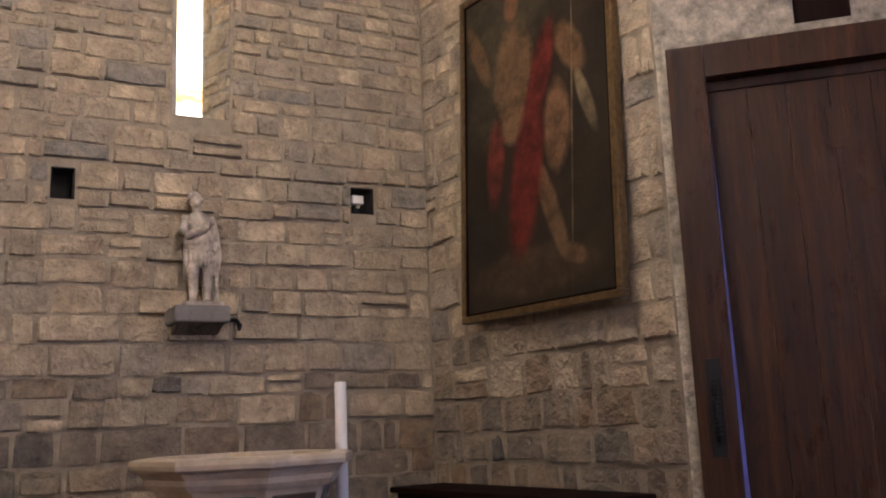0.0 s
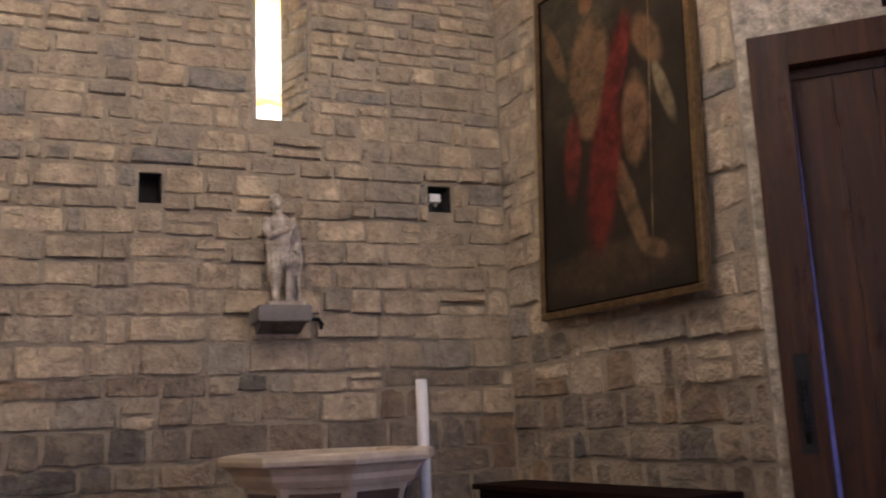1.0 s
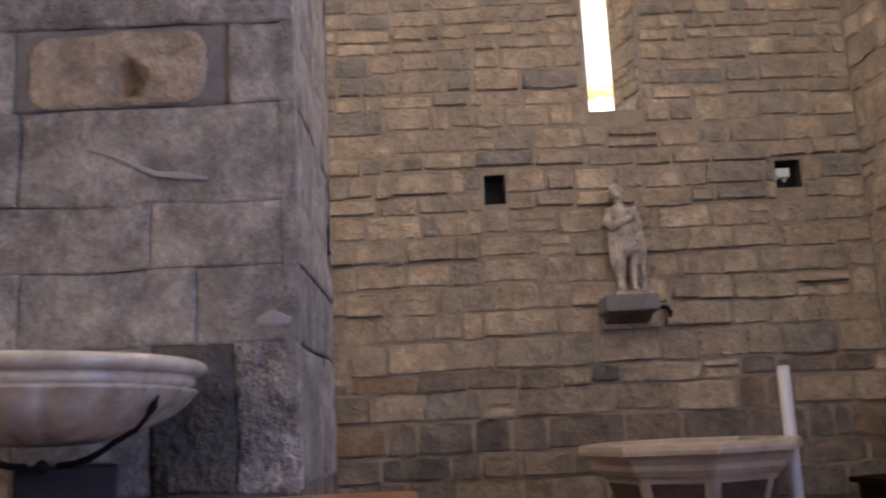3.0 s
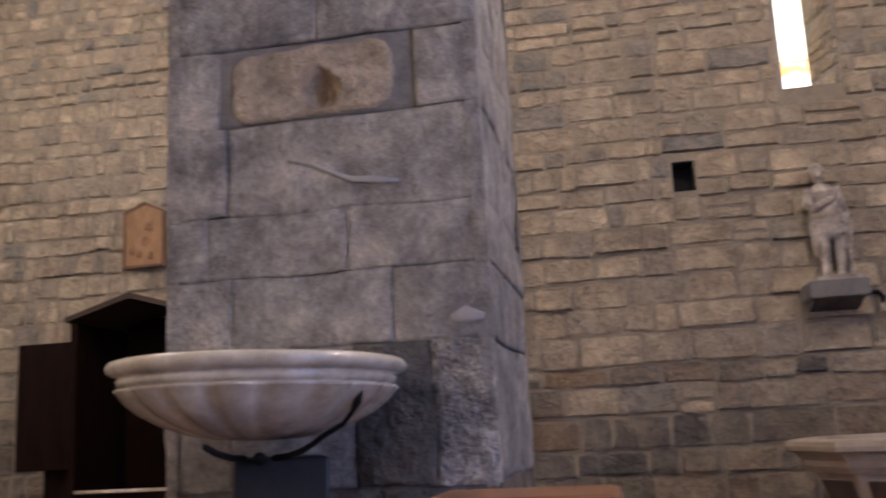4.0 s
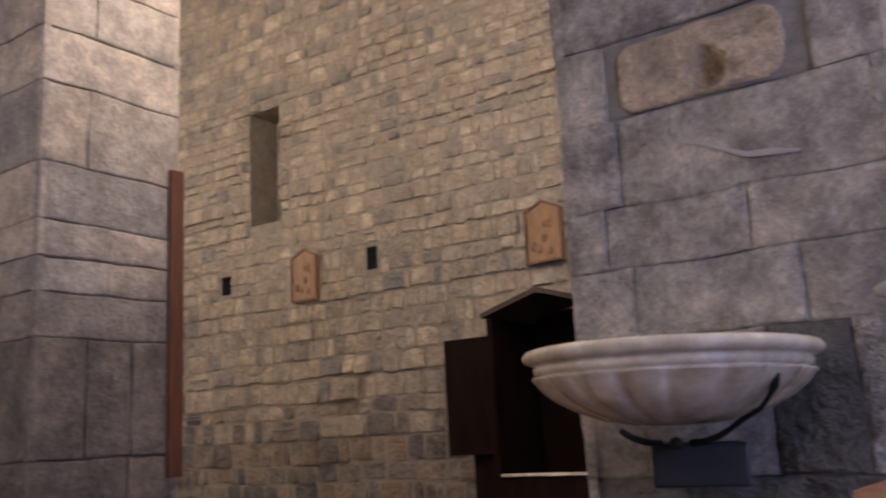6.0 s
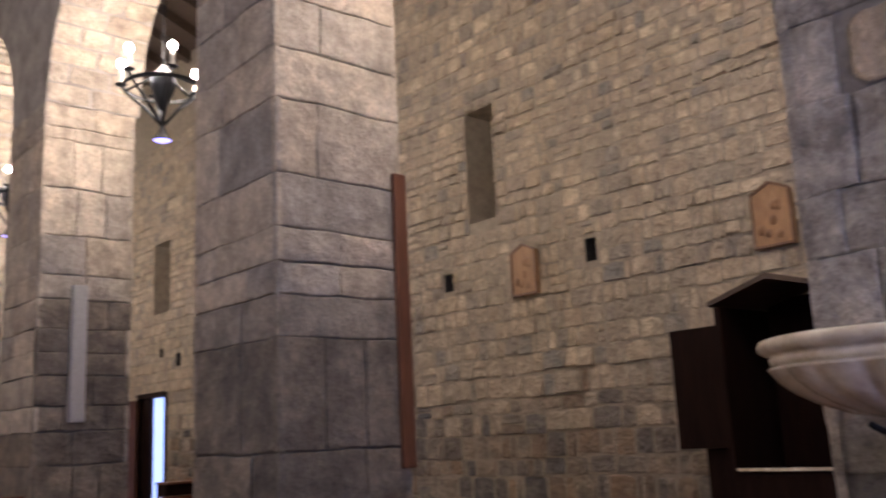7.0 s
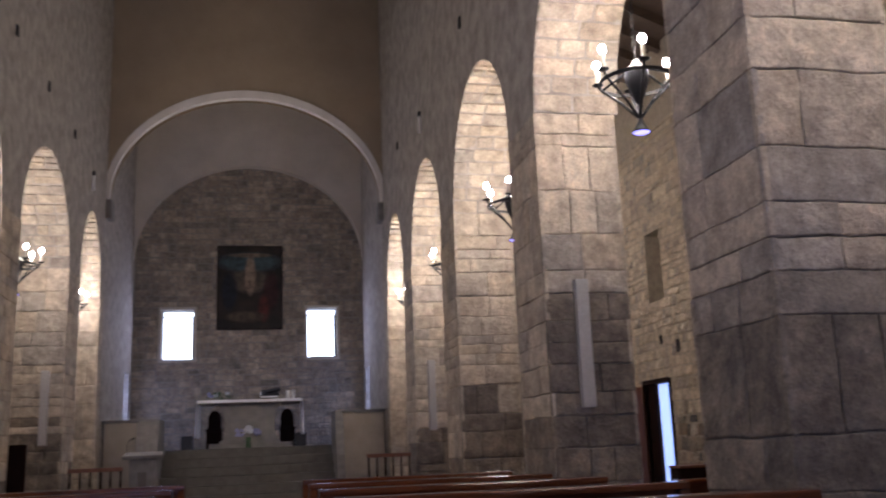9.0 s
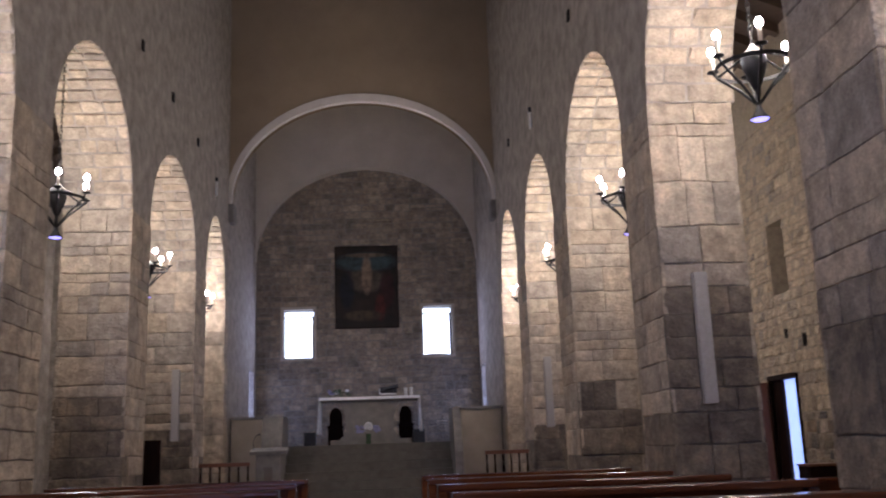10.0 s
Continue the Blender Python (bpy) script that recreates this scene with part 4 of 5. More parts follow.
FIGURE = (
    (((0.045, 0.15, 0.02), (0.05, 0.135, 0.1), (0.046, 0.15, 0.19), (0.035, 0.14, 0.31)), (0.02, 0.031, 0.034, 0.05)),
    (((-0.05, 0.175, 0.02), (-0.042, 0.155, 0.1), (-0.05, 0.185, 0.19), (-0.035, 0.145, 0.31)), (0.02, 0.03, 0.034, 0.05)),
    (((0.01, 0.13, 0.30), (0.014, 0.13, 0.37), (-0.004, 0.13, 0.45), (-0.012, 0.13, 0.53), (-0.012, 0.128, 0.575)), (0.066, 0.07, 0.062, 0.076, 0.05)),
    (((-0.08, 0.13, 0.55), (-0.105, 0.15, 0.465), (-0.085, 0.19, 0.425), (-0.02, 0.215, 0.455), (0.03, 0.21, 0.475)), (0.034, 0.03, 0.026, 0.022, 0.022)),
    (((0.062, 0.13, 0.555), (0.098, 0.13, 0.45), (0.105, 0.16, 0.38), (0.075, 0.19, 0.325)), (0.034, 0.029, 0.026, 0.021)),
    (((-0.012, 0.13, 0.56), (-0.022, 0.138, 0.62)), (0.032, 0.029)))
for q, rr in FIGURE:
    add_tube(bm, q, rr, 14)
for k in range(9):      # cloak behind, hanging in folds on both sides of the legs
    f = k / 8
    x = -0.085 + 0.2 * f
    low = 0.03 if f > 0.55 else 0.16 + 0.06 * math.sin(3 * k)
    add_tube(bm, [(0.5 * x - 0.01, 0.085, 0.56), (0.95 * x + 0.01, 0.075, 0.40), (x + 0.008, 0.085 + 0.02 * math.sin(2.2 * k), 0.22), (x + 0.012, 0.09, low)], [0.02, 0.022, 0.018 + 0.006 * (k % 2), 0.008], 8)
for k in range(7):      # sash wound over the hip and up to the shoulder
    f = k / 6
    add_tube(bm, [(-0.088, 0.14, 0.325 + 0.07 * f), (-0.04, 0.205, 0.30 + 0.085 * f), (0.035, 0.215, 0.335 + 0.095 * f), (0.095, 0.16, 0.40 + 0.11 * f)], [0.009, 0.0105 + 0.004 * (k % 2), 0.01, 0.009], 7)
for k in range(8):      # skirt folds falling from the sash to the knees
    f = k / 7
    x, y = -0.09 + 0.18 * f, 0.155 + 0.055 * math.sin(math.pi * f)
    add_tube(bm, [(x, y, 0.34 + 0.05 * f), (x * 1.03, y + 0.006, 0.27), (x * 1.0 + 0.006 * math.sin(5 * k), y - 0.002, 0.215 + 0.03 * abs(math.sin(1.7 * k)) - 0.05 * f * (k % 2))], [0.012, 0.015, 0.006], 7)
add_tube(bm, [(0.105, 0.17, 0.42), (0.118, 0.15, 0.3), (0.108, 0.14, 0.19), (0.112, 0.12, 0.06)], [0.016, 0.024, 0.018, 0.006], 8)
ball(bm, (-0.03, 0.15, 0.655), 0.041, (0.92, 1.05, 1.25))
rng = random.Random(2)
for k in range(26):     # curled hair
    a, e = rng.uniform(0, 6.28), rng.uniform(-0.2, 1.4)
    if math.sin(a) * math.cos(e) < 0.45:
        ball(bm, (-0.03 + 0.042 * math.cos(a) * math.cos(e), 0.14 + 0.044 * math.sin(a) * math.cos(e), 0.665 + 0.042 * math.sin(e)), 0.0135, (1, 1, 1), 8)
ball(bm, (-0.032, 0.184, 0.625), 0.014, (1.1, 0.9, 1.4), 8)
ball(bm, (0.045, 0.185, 0.018), 0.028, (0.75, 1.7, 0.6))
ball(bm, (-0.055, 0.215, 0.018), 0.028, (0.75, 1.7, 0.6))
add_box(bm, -0.11, 0.13, 0.05, 0.26, -0.02, 0.008)
statue = part("statue", bm, STATUE)
statue.matrix_world = stat_m @ Matrix.Translation((0.01, -0.01, 0.02)) @ Matrix.Diagonal((0.97, 1, 1.01, 1))
tagged(statue, "small pale terracotta saint statue with draped cloth", "statue")
md = statue.modifiers.new("weld", "REMESH")
md.mode, md.voxel_size, md.use_smooth_shade = "VOXEL", 0.004, True
sm = statue.modifiers.new("soft", "SMOOTH")
sm.factor, sm.iterations = 0.5, 1

# small floodlight in the putlog hole
fl = thing("floodlight", plane_to((D, -2.39, 2.55), (0, -1, 0), (-1, 0, 0)), "small white floodlight sitting in a wall hole", "lamp")
bar_box("housing", fl, -0.055, 0.03, -0.12, -0.02, 0.075, 0.135, WAX, 0.006)
bar_box("stand", fl, -0.03, 0.01, -0.1, -0.06, 0.0, 0.075, BLACK, 0.003)
ball_bm = bmesh.new()
ball(ball_bm, (-0.015, -0.02, 0.05), 0.014)
part("lens", ball_bm, MARBLE, fl)


# big canvas with plain shapes
def canvas_mat(name, base, shapes):
    """Dim old oil colours; soft plain ellipses (u, v, ru, rv, turn, colour, amount) in the object's x and z."""
    k = Nodes(name, 0.6)
    k.b.inputs["Specular IOR Level"].default_value = 0.25
    co = k.n("ShaderNodeTexCoord").outputs["Object"]
    col = k.ramp(k.noise(3.0, 6.0, 0.65), base)
    for u, v, ru, rv, turn, colour, amount in shapes:
        mp = k.n("ShaderNodeMapping")
        mp.vector_type = "TEXTURE"
        mp.inputs["Location"].default_value = (u, 0, v)
        mp.inputs["Rotation"].default_value = (0, radians(turn), 0)
        mp.inputs["Scale"].default_value = (ru * 1.25, 50, rv * 1.25)
        k.link(co, mp.inputs["Vector"])
        g = k.t.nodes.new("ShaderNodeTexGradient")
        g.gradient_type = "SPHERICAL"
        k.link(mp.outputs[0], g.inputs["Vector"])
        wob = k.maths("ADD", g.outputs["Fac"], k.maths("MULTIPLY", k.maths("SUBTRACT", k.noise(11.0, 3.0), 0.5), 0.22))
        mask = k.ramp(wob, [(0.1, (0, 0, 0)), (0.4, (1, 1, 1))])
        shade = k.mix(k.ramp(k.noise(6.0, 5.0, 0.7), [(0.35, (0, 0, 0)), (0.65, (1, 1, 1))]), tuple(c * 0.5 for c in colour), tuple(c * 1.3 for c in colour))
        col = k.mix(k.maths("MULTIPLY", mask, amount), col, shade)
    k.colour(col)
    k.bump(k.noise(120.0, 3.0), 0.08, 0.002)
    return k.m


TAN, RED = (0.125, 0.074, 0.036), (0.095, 0.012, 0.008)
canvas1 = canvas_mat("dark_oil_canvas", [(0.35, (0.010, 0.007, 0.004)), (0.65, (0.026, 0.018, 0.010))], [
    (0.35, 1.95, 0.55, 0.32, 0, (0.045, 0.036, 0.02), 0.9), (0.28, 1.4, 0.2, 0.3, 10, (0.04, 0.032, 0.018), 0.7), (0.7, 0.25, 0.6, 0.16, 0, (0.055, 0.035, 0.018), 0.8),
    (0.20, 1.78, 0.07, 0.26, -25, TAN, 0.9), (0.55, 1.55, 0.2, 0.34, 0, TAN, 0.95), (0.54, 2.02, 0.075, 0.11, 0, (0.15, 0.075, 0.035), 0.95),
    (1.08, 1.55, 0.1, 0.2, -30, (0.11, 0.06, 0.028), 0.9), (0.55, 1.22, 0.14, 0.14, 0, TAN, 0.9), (0.95, 1.1, 0.12, 0.28, 0, (0.15, 0.08, 0.04), 0.85),
    (0.87, 0.62, 0.07, 0.4, -22, TAN, 0.95), (1.06, 0.3, 0.12, 0.06, 20, TAN, 0.9),
    (0.80, 1.45, 0.1, 0.36, 18, RED, 0.95), (0.66, 0.85, 0.15, 0.52, 10, RED, 0.97), (0.36, 1.0, 0.09, 0.3, 5, (0.11, 0.018, 0.012), 0.8),
    (1.2, 1.18, 0.05, 0.22, -20, (0.15, 0.115, 0.065), 0.9), (1.08, 1.1, 0.008, 1.0, 2, (0.12, 0.08, 0.04), 0.8)])
PW1, PH1 = 1.44, 2.25
lean = Matrix.Translation((0.575, 0.125, 1.705)) @ pose(0, 0, 0, 2.6, 0, 0)
pic_m = plane_to((*CORNER, 0), BACKN, BACKN.cross(Vector((0, 0, 1)))) @ lean
pic = thing("painting", pic_m, "large dark oil painting with tan and red shapes, thin gilt frame", "painting")
part("canvas", box(0.03, PW1 - 0.03, -0.02, 0.012, 0.03, PH1 - 0.03), canvas1, pic)
for a, b, c, e in ((0, PW1, 0, 0.045), (0, PW1, PH1 - 0.045, PH1), (0, 0.045, 0.045, PH1 - 0.045), (PW1 - 0.045, PW1, 0.045, PH1 - 0.045)):
    part("frame", box(a, b, -0.03, 0.03, c, e, 0.008), GILT, pic)
for a, b, c, e in ((0.045, PW1 - 0.045, 0.045, 0.06), (0.045, PW1 - 0.045, PH1 - 0.06, PH1 - 0.045), (0.045, 0.06, 0.06, PH1 - 0.06), (PW1 - 0.06, PW1 - 0.045, 0.06, PH1 - 0.06)):
    part("frame_lip", box(a, b, -0.02, 0.022, c, e, 0.003), BLACKWOOD, pic)

# baptismal font: eight-sided, centre on the line of sight
fd = 4.78
font_c = (fd * math.sin(radians(104.7)), fd * math.cos(radians(104.7)))
bf = thing("baptismal_font", pose(font_c[0], font_c[1], 0, 0, 0, 0), "eight-sided cream marble baptismal font with dark inset panels", "font")
view = math.atan2(-font_c[1], -font_c[0])
A8 = [view - radians(-57 + 45 * k) for k in range(8)]


def oct_ring(r, z):
    return [(r * math.cos(a), r * math.sin(a), z) for a in A8]


def oct_solid(levels):
    bm = bmesh.new()
    rings = [[bm.verts.new(q) for q in oct_ring(r, z)] for r, z in levels]
    for lo, hi in zip(rings, rings[1:]):
        for i in range(8):
            bm.faces.new((lo[i], lo[(i + 1) % 8], hi[(i + 1) % 8], hi[i]))
    bm.faces.new(rings[0])
    bm.faces.new(rings[-1])
    bmesh.ops.recalc_face_normals(bm, faces=bm.faces)
    return bm


R8 = 0.545
CREAMMARBLE = plain_mat("cream_worn_marble", (0.36, 0.28, 0.19), (0.54, 0.45, 0.335), 8.0, 0.3, 0, 0.1)
part("rim", oct_solid([(R8 - 0.03, 0.918), (R8 - 0.004, 0.93), (R8, 0.95), (R8 - 0.006, 0.97), (R8 - 0.03, 0.978), (R8 - 0.09, 0.978), (R8 - 0.11, 0.94)]), CREAMMARBLE, bf)
part("cornice", oct_solid([(R8 - 0.1, 0.83), (R8 - 0.09, 0.84), (R8 - 0.075, 0.86), (R8 - 0.07, 0.885), (R8 - 0.04, 0.917)]), CREAMMARBLE, bf)
part("bowl", oct_solid([(0.22, 0.4), (0.3, 0.5), (R8 - 0.12, 0.829)]), CREAMMARBLE, bf)
part("stem", oct_solid([(0.34, 0.0), (0.34, 0.1), (0.26, 0.13), (0.2, 0.2), (0.2, 0.399)]), CREAMMARBLE, bf)
for i in range(8):
    a, b = A8[i], A8[(i + 1) % 8]
    quad = []
    for r, z in ((0.325, 0.53), (R8 - 0.125, 0.80)):
        p0, p1 = Vector((r * math.cos(a), r * math.sin(a), z)), Vector((r * math.cos(b), r * math.sin(b), z))
        quad.append((p0.lerp(p1, 0.13), p0.lerp(p1, 0.87)))
    out = Vector((math.cos((a + b) / 2), math.sin((a + b) / 2), -0.5)).normalized() * 0.006
    bm = bmesh.new()
    f = [bm.verts.new(q + out) for q in (quad[0][0], quad[0][1], quad[1][1], quad[1][0])]
    g = [bm.verts.new(q - out) for q in (quad[0][0], quad[0][1], quad[1][1], quad[1][0])]
    bm.faces.new(f)
    bm.faces.new(g[::-1])
    for k in range(4):
        bm.faces.new((f[k], g[k], g[(k + 1) % 4], f[(k + 1) % 4]))
    bmesh.ops.recalc_face_normals(bm, faces=bm.faces)
    part("panel", bm, DARKSTONE, bf, "dark marble panel")

cd = 5.05
ca = radians(110.24)
candle = thing("paschal_candle", pose(cd * math.sin(ca), cd * math.cos(ca), 0), "tall thick white candle on a low stand", "candle")
part("stand", add_lathe(bmesh.new(), [(0.15, 0), (0.15, 0.02), (0.06, 0.05), (0.025, 0.12), (0.025, 0.32), (0.05, 0.35), (0.05, 0.37)], 24), IRON, candle, "", True)
part("shaft", add_lathe(bmesh.new(), [(0.030, 0.371), (0.031, 0.6), (0.0315, 1.0), (0.031, 1.315), (0.026, 1.322), (0.004, 1.318)], 24), WAX, candle, "", True)

chest_m = plane_to((5.72, -2.86, 0), BACKN, BACKN.cross(Vector((0, 0, 1))))
ch = thing("wall_bench", chest_m, "dark brown wooden bench against the entrance wall", "bench")
bar_box("top", ch, 0.0, 1.85, 0.05, 0.47, 0.665, 0.70, BLACKWOOD, 0.008)
bar_box("front", ch, 0.03, 1.82, 0.40, 0.43, 0.02, 0.664, BLACKWOOD, 0.004)
bar_box("side", ch, 0.03, 0.06, 0.06, 0.399, 0.0, 0.664, BLACKWOOD, 0.004)
bar_box("side", ch, 1.79, 1.82, 0.06, 0.399, 0.0, 0.664, BLACKWOOD, 0.004)

# ---------------------------------------------------------------- holy-water font on the first pier
fc = Vector((2.2, 0.907, 1.0))
hw = thing("holy_water_font", Matrix.Translation(fc) @ pose(0, 0, 0, 0, 0, math.degrees(math.atan2(-0.907, -2.2))) @ pose(0, 0, 0, -1.2, 0, 0),
           "cream marble holy-water bowl with carved petals on an iron bracket", "stoup")


def petals(k, a):
    return 0.085 * abs(math.sin(9 * a)) ** 0.4 * (1 if 2 <= k <= 7 else 0)


bowl = part("bowl", add_lathe(bmesh.new(), [(0.03, 0.072), (0.10, 0.075), (0.16, 0.09), (0.215, 0.115), (0.262, 0.145), (0.295, 0.178), (0.312, 0.205), (0.318, 0.212), (0.318, 0.216),
                                             (0.332, 0.219), (0.338, 0.236), (0.331, 0.243), (0.345, 0.248), (0.358, 0.256), (0.362, 0.270), (0.357, 0.284), (0.34, 0.291), (0.315, 0.289),
                                             (0.29, 0.26), (0.2, 0.17), (0.05, 0.13)], 108, ripple=petals, sz=0.87), MARBLE, hw, "", True)
sb = bmesh.new()
for a0 in (38, -38):
    pts = []
    for k in range(9):
        r, z = [(0.05, 0.058), (0.1, 0.062), (0.15, 0.074), (0.19, 0.09), (0.225, 0.108), (0.26, 0.132), (0.287, 0.158), (0.305, 0.182), (0.318, 0.205)][k]
        a = radians(a0 + (6 if k > 4 else 0))
        pts.append(((r + 0.008) * math.cos(a), (r + 0.008) * math.sin(a), z))
    n = 9 if a0 > 0 else 4
    add_tube(sb, pts[:n], [0.009, 0.008, 0.008, 0.007, 0.007, 0.006, 0.006, 0.010, 0.002][:n], 8)
add_tube(sb, [(-0.25, 0, 0.045), (-0.1, 0, 0.055), (0.08, 0, 0.058)], 0.016, 8)
part("iron_strap", sb, IRON, hw, "black iron supporting straps", True)
dk = part("iron_bracket", box(-0.3, -0.02, -0.06, 0.17, -0.05, 0.056, 0.008), BLACK, hw, "black iron bracket block")
# pale mortar smears on the first pier
for pts, rad in (([(0.93, 1.893), (0.86, 1.875), (0.80, 1.845), (0.74, 1.818), (0.68, 1.812), (0.60, 1.80)], [0.003, 0.005, 0.006, 0.009, 0.011, 0.005]),
                 ([(0.47, 1.40), (0.43, 1.408), (0.38, 1.40)], [0.012, 0.026, 0.01])):
    bm = bmesh.new()
    add_tube(bm, [(0, y, z) for y, z in pts], rad, 8)
    for v in bm.verts:
        v.co.x = v.co.x * 0.3 + P - 0.002
    tagged(part("mortar_smear", bm, plain_mat("pale_smeared_mortar", (0.38, 0.345, 0.305), (0.5, 0.455, 0.405), 9.0, 0.9, 0, 0.6), smooth=True), "pale mortar smear on the stone pier", "smear")

# ---------------------------------------------------------------- confessional
cf = thing("confessional", pose(5.3, 3.01, 0), "dark wooden gabled confessional against the aisle wall", "confessional")
for s in (-1, 1):
    bar_box("side_wall", cf, 0.0, 0.66, s * 0.41 - (0.045 if s > 0 else 0), s * 0.41 + (0 if s > 0 else 0.045), 0.0, 1.87, BLACKWOOD)
    bm = bmesh.new()
    add_prism(bm, [(s * 0.435, 1.875), (s * 0.435, 1.905), (0.0, 2.035), (0.0, 2.0)], -0.03, 0.66, lambda u, v, h: Vector((h, u, v)))
    part("roof_board", bm, DARKWOOD, cf, "dark brown sloping roof board")
bar_box("back", cf, 0.60, 0.66, -0.365, 0.365, 0.0, 1.95, BLACKWOOD)
bar_box("seat_box", cf, 0.1, 0.6, -0.365, 0.365, 0.0, 0.42, BLACKWOOD)
bar_box("door", cf, 0.0, 0.04, -0.363, 0.363, 0.03, 0.82, BLACKWOOD, 0.004)
bar_box("sill", cf, -0.02, 0.05, -0.363, 0.345, 0.825, 0.845, MARBLE, 0.003, "pale top edge of the half door")
bar_box("wing", cf, 0.02, 0.55, 0.412, 0.785, 0.97, 1.757, BLACKWOOD, 0.006, "boxed side screen")
bar_box("wing_base", cf, 0.08, 0.5, 0.412, 0.62, 0.0, 0.968, BLACKWOOD, 0.004)

# stations on the aisle wall
PLAQUEDARK = plain_mat("dark_plaque_edge", (0.10, 0.045, 0.018), (0.16, 0.075, 0.03), 12.0, 0.5)
plq = thing("wall_plaque", plane_to((D - 0.021, 3.28, 2.32), (0, 1, 0), (-1, 0, 0)), "gabled honey-brown carved wooden wall plaque", "plaque", "carved plaques on the aisle wall")
bm = bmesh.new()
add_prism(bm, [(-0.155, 0.0), (0.155, 0.0), (0.155, 0.395), (0.09, 0.43), (0.0, 0.465), (-0.09, 0.43), (-0.155, 0.395)], 0.0, 0.035, lambda u, v, h: Vector((u, h, v)))
part("board", bm, PLAQUE, plq)
for a, b, c, e in ((-0.155, 0.155, 0.0, 0.018), (-0.155, -0.14, 0.018, 0.40), (0.14, 0.155, 0.018, 0.40)):
    part("border", box(a, b, 0.034, 0.05, c, e, 0.003), PLAQUEDARK, plq, "dark raised edge")
for s in (-1, 1):
    bm = bmesh.new()
    add_prism(bm, [(s * 0.155, 0.384), (s * 0.155, 0.402), (0.0, 0.474), (0.0, 0.452)], 0.034, 0.05, lambda u, v, h: Vector((u, h, v)))
    part("border", bm, PLAQUEDARK, plq, "dark raised edge")
rng = random.Random(8)
for k in range(7):
    bm = bmesh.new()
    ball(bm, (rng.uniform(-0.09, 0.09), 0.034, rng.uniform(0.08, 0.32)), rng.uniform(0.02, 0.034), (1, 0.7, 1.4), 10)
    part("relief", bm, plain_mat("carved_shadowed_wood", (0.16, 0.078, 0.03), (0.28, 0.145, 0.058), 20.0, 0.55) if k == 0 else bpy.data.materials["carved_shadowed_wood"], plq)
copy_thing(plq, plane_to((D - 0.021, 5.715, 2.335), (0, 1, 0), (-1, 0, 0)))

# batten on the second pier, column loudspeakers on others
bt = thing("wooden_batten", pose(3.312, 4.21, 0.96), "narrow reddish-brown wooden batten fixed to a pier", "batten")
bar_box("board", bt, -0.044, 0.044, -0.05, -0.02, 0.0, 1.7, BROWNWOOD, 0.006)
for z in (0.35, 1.35):
    bar_box("clip", bt, -0.02, 0.02, -0.022, 0.0, z, z + 0.03, IRON, 0.002)


def column_speaker(x, y, z):
    sp = thing("column_speaker", pose(x, y, z), "slim white column loudspeaker fixed to a pier", "loudspeaker", "column loudspeakers")
    bar_box("case", sp, -0.062, 0.062, -0.09, -0.012, 0.0, 1.16, SPEAKER, 0.008)
    bar_box("grille", sp, -0.05, 0.05, -0.094, -0.088, 0.02, 1.14, SPEAKER, 0.002)
    bar_box("clip", sp, -0.03, 0.03, -0.014, 0.0, 0.2, 0.25, IRON, 0.002)
    bar_box("clip", sp, -0.03, 0.03, -0.014, 0.0, 0.9, 0.95, IRON, 0.002)
    return sp


sp = column_speaker(2.83, 8.055, 1.395)
for q in ((2.775, STARTS[4], 1.395), (-3.375, LSTARTS[4], 1.37)):
    copy_thing(sp, pose(*q))


